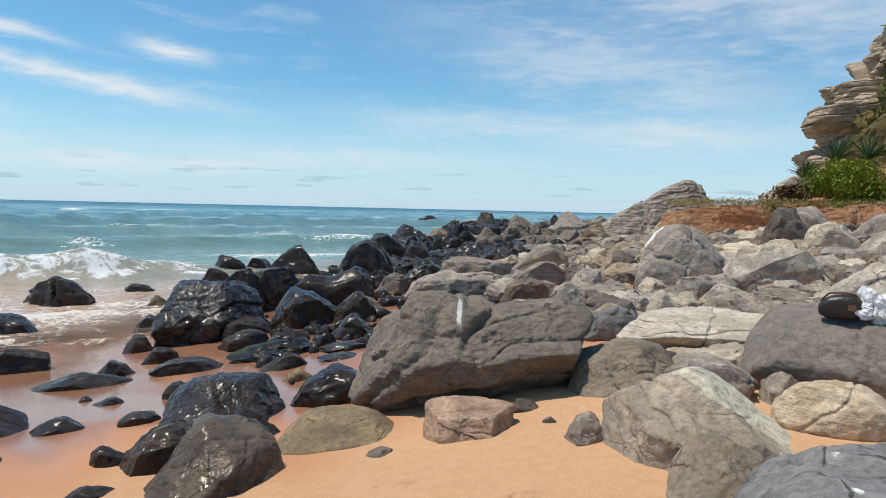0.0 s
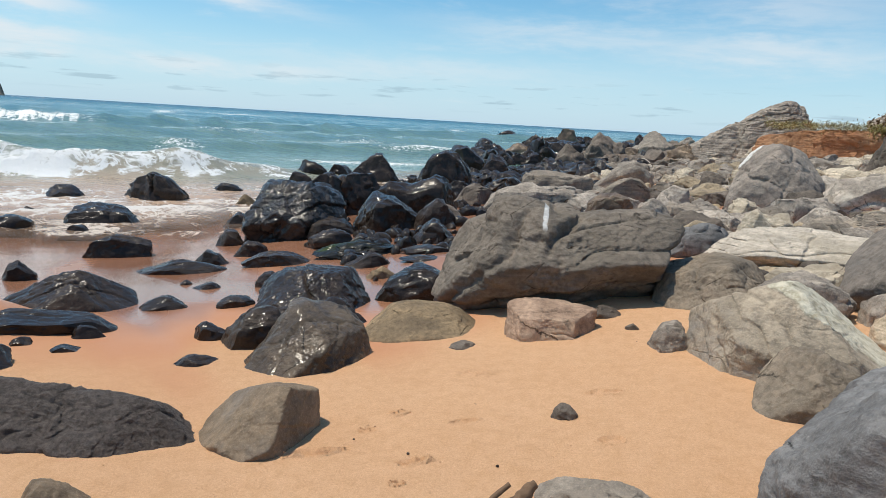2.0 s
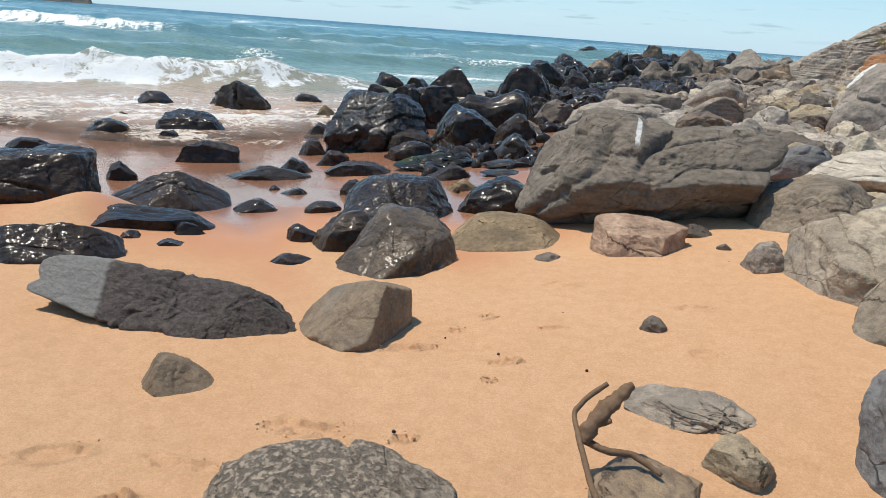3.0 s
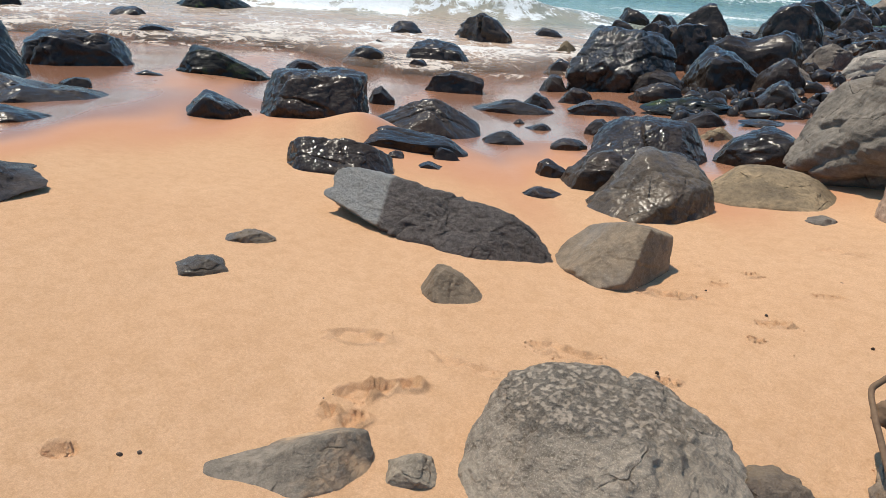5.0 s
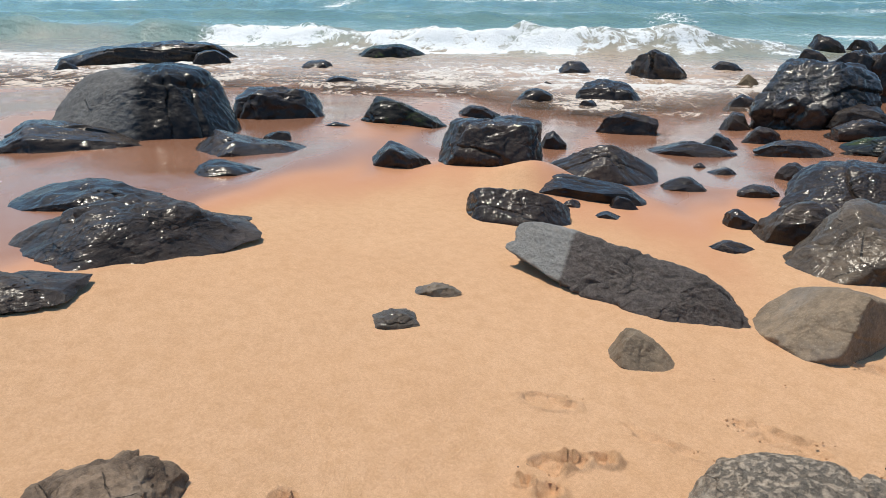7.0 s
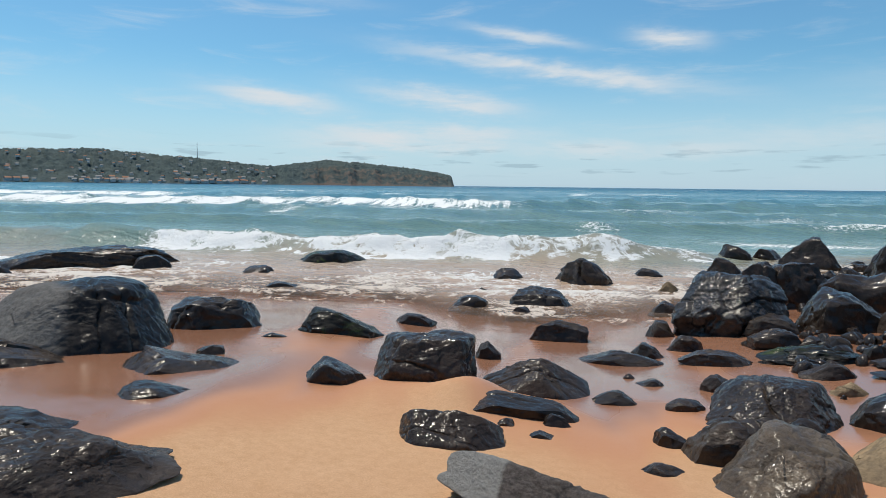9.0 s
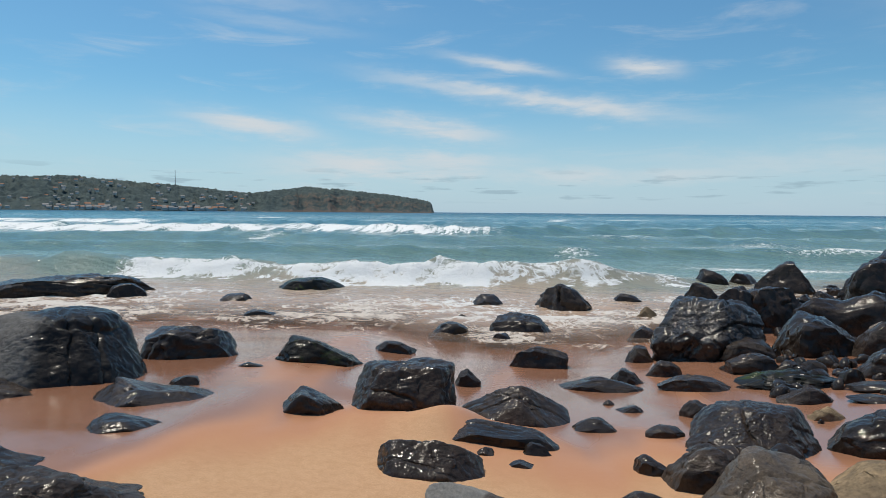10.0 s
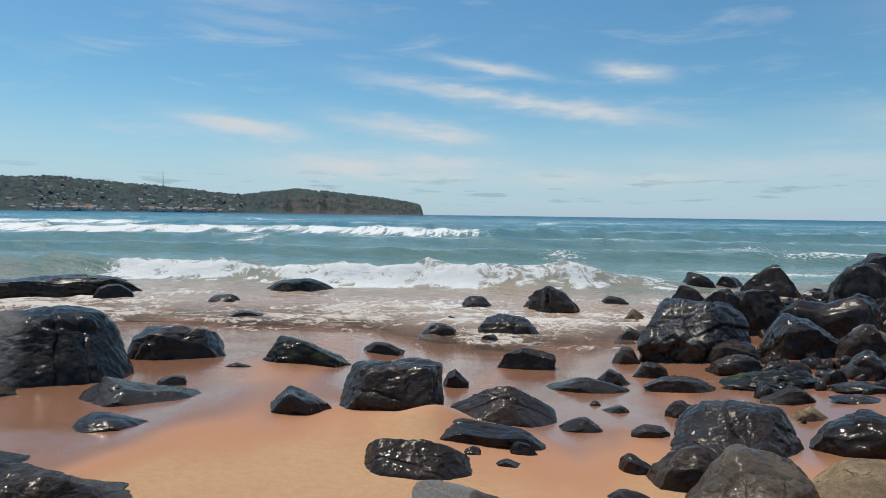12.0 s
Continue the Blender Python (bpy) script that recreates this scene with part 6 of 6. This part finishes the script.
def build_houses():
    rng = np.random.default_rng(5)
    wall_white = make_plain("white_wall", (0.64, 0.63, 0.60), 0.8, 0.4, 0.1, (0.5, 0.47, 0.43))
    roof_red = make_plain("clay_roof", (0.36, 0.17, 0.09), 0.85, 0.5, 0.2, (0.28, 0.15, 0.10))
    roof_grey = make_plain("grey_roof", (0.30, 0.29, 0.28), 0.85, 0.5, 0.2)
    c, q = ball(1)
    walls = mesh_of("wall", c * np.array([0.5, 0.42, 0.3]) + np.array([0, 0, 0.3]), q, wall_white)
    shape = c * np.array([0.56, 0.48, 0.14]) + np.array([0, 0, 0.72])
    shape[:, 1] = np.where(c[:, 2] > 0, shape[:, 1] * 0.08, shape[:, 1])
    roofs = [mesh_of("roof", shape, q, roof_red), mesh_of("roof", shape, q, roof_grey)]
    for j in range(190):
        low = j < 80
        az = rng.choice([rng.normal(72, 2.4), rng.normal(64.5, 1.6), rng.uniform(60, 80)]) if low else rng.uniform(59, 84)
        back = rng.uniform(0.03, 0.10) if low else rng.uniform(0.14, 0.72)
        if not 59 < az < 86:
            continue
        a = radians(az)
        far = HEAD_FAR + back * 330
        ground = float(head_height(np.array(az), np.array(back))) - 1.0
        size = rng.uniform(6, 11) if low else rng.uniform(4.5, 8.5)
        house = empty("house", pose(-math.sin(a) * far, math.cos(a) * far, ground, 0, 0, az + rng.uniform(-30, 30)) @ Matrix.Scale(size, 4), "small pale house with a pitched roof among trees", "house", "houses on the headland")
        part("wall", walls, house)
        part("roof", roofs[0] if rng.uniform() < 0.35 else roofs[1], house)
    mast_steel = make_plain("mast_steel", (0.35, 0.36, 0.38), 0.5, 1.0, 0.1)
    a = radians(65.0)
    far = HEAD_FAR + 0.8 * 330
    top = float(head_height(np.array(65.0), np.array(0.8)))
    mast = c * np.array([0.7, 0.7, 22.0]) + np.array([0, 0, 22.0])
    mast[:, :2] *= np.where(c[:, 2:] > 0, 0.45, 1.0)
    ob = new("radio_mast", mesh_of("radio_mast", mast, q, mast_steel))
    ob.matrix_world = pose(-math.sin(a) * far, math.cos(a) * far, top - 6)
    tagged(ob, "thin grey radio mast on the headland's crest", "mast")


build_headland()
build_houses()

# ---- driftwood, bag and cloth ----


def tube(name, points, radii, mat, sides=10, knots=0.12, seed=0):
    """A limb swept along points, with a knotty skin."""
    pts = np.array(points, dtype=float)
    fine = np.linspace(0, len(pts) - 1, 8 * (len(pts) - 1) + 1)
    line = np.stack([np.interp(fine, np.arange(len(pts)), pts[:, k]) for k in range(3)], axis=-1)
    for _ in range(3):
        line[1:-1] = 0.25 * line[:-2] + 0.5 * line[1:-1] + 0.25 * line[2:]
    thick = np.interp(fine, np.arange(len(pts)), radii)
    along = np.gradient(line, axis=0)
    along /= np.linalg.norm(along, axis=1)[:, None]
    side = np.cross(along, (0.2, 0.3, 1.0))
    side /= np.linalg.norm(side, axis=1)[:, None]
    other = np.cross(along, side)
    turn = np.linspace(0, 2 * math.pi, sides, endpoint=False)
    ring = np.cos(turn)[None, :, None] * side[:, None, :] + np.sin(turn)[None, :, None] * other[:, None, :]
    bumps = 1 + knots * fbm((line[:, None, :] + ring * 0.02).reshape(-1, 3) * 45, 3, seed).reshape(len(line), sides)
    skin = line[:, None, :] + ring * (thick[:, None] * bumps)[:, :, None]
    skin = np.concatenate([skin.reshape(-1, 3), line[:1], line[-1:]])
    i = np.arange(len(line) * sides).reshape(len(line), sides)
    j = np.roll(i, -1, axis=1)
    quads = np.stack([i[:-1], j[:-1], j[1:], i[1:]], axis=-1).reshape(-1, 4)
    first, last = len(skin) - 2, len(skin) - 1
    caps = [np.stack([np.full(sides, first), j[0], i[0], i[0]], axis=-1), np.stack([np.full(sides, last), i[-1], j[-1], j[-1]], axis=-1)]
    me = bpy.data.meshes.new(name)
    faces = [tuple(map(int, f)) for f in quads] + [tuple(int(k) for k in f[:3]) for cap in caps for f in cap]
    me.from_pydata([tuple(p) for p in skin], [], faces)
    for polygon in me.polygons:
        polygon.use_smooth = True
    me.materials.append(mat)
    return me


BARK = make_plain("driftwood_bark", (0.17, 0.105, 0.065), 0.8, 60.0, 1.0, (0.22, 0.14, 0.085), 0.2)
driftwood = empty("driftwood", pose(0, 0, 0), "knotty brown driftwood branch lying on a dark stone", "driftwood")
part("branch", tube("branch", [(-0.123, 1.596, 0.060), (-0.198, 1.664, 0.129), (-0.256, 1.829, 0.167), (-0.298, 1.930, 0.215), (-0.256, 1.969, 0.267), (-0.202, 2.006, 0.308)], (0.01, 0.01, 0.01, 0.009, 0.01, 0.009), BARK, seed=1), driftwood)
part("limb", tube("limb", [(-0.253, 1.868, 0.147), (-0.234, 1.907, 0.198), (-0.191, 1.965, 0.239), (-0.154, 2.022, 0.270), (-0.119, 2.059, 0.292)], (0.022, 0.027, 0.03, 0.022, 0.018), BARK, seed=2, knots=0.3), driftwood)
part("stub", tube("stub", [(-0.237, 1.928, 0.177), (-0.201, 1.925, 0.199), (-0.172, 1.923, 0.220)], (0.012, 0.011, 0.009), BARK, seed=4), driftwood)
# no real limb: a dark tube standing in for the branch's shadow on the stone
part("root", tube("root", [(-0.250, 1.888, 0.147), (-0.173, 1.863, 0.140), (-0.092, 1.895, 0.132), (-0.034, 1.866, 0.124), (0.005, 1.840, 0.115)], (0.012, 0.012, 0.011, 0.01, 0.008), BARK, seed=5, knots=0.2), driftwood)


def build_bag():
    leather = make_plain("dark_brown_leather", (0.022, 0.014, 0.012), 0.42, 40.0, 0.4, (0.035, 0.02, 0.016), 0.5)
    tan = make_plain("brown_leather_trim", (0.16, 0.07, 0.035), 0.5, 40.0, 0.3)
    foot = pose(2.61, 5.18, 0.86, 0, 0, -26) @ Matrix.Diagonal((0.85, 0.9, 1.0, 1))
    bag = empty("bag", foot, "dark brown leather duffel bag lying on a grey boulder", "bag")
    part("body", stone_mesh("body", 0.36, 0.2, 0.17, leather, (0.75, 0.95, 1.0, 1.0, 0.85), 3.0, 201, 28, 0, 0.35, sink=0.12, chips=0.2), bag)
    patch, q = ball(3)
    label_patch = part("patch", mesh_of("patch", patch * np.array([0.03, 0.006, 0.022]), q, tan), bag, "small brown leather patch")
    label_patch.matrix_basis = pose(0.08, -0.1, 0.08, -12, 0, 0)
    strap = tube("strap", [(-0.16, 0.0, 0.11), (-0.1, -0.02, 0.175), (0.0, -0.03, 0.185), (0.1, -0.02, 0.175), (0.16, 0.0, 0.11)], (0.008,) * 5, tan, 8, 0.02)
    part("strap", strap, bag, "brown leather strap")
    cloth = make_plain("white_cloth", (0.82, 0.82, 0.82), 0.9, 14.0, 0.4, (0.72, 0.73, 0.75), 0.1)
    heap = new("towel", stone_mesh("towel", 0.36, 0.28, 0.22, cloth, (0.45, 0.9, 1.0, 0.85, 0.6), 2.5, 207, 40, 5, 2.6, sink=0.1))
    heap.matrix_world = pose(2.82, 5.12, 0.88, 0, 0, -26)
    tagged(heap, "crumpled white cloth heaped beside a bag", "towel")


build_bag()
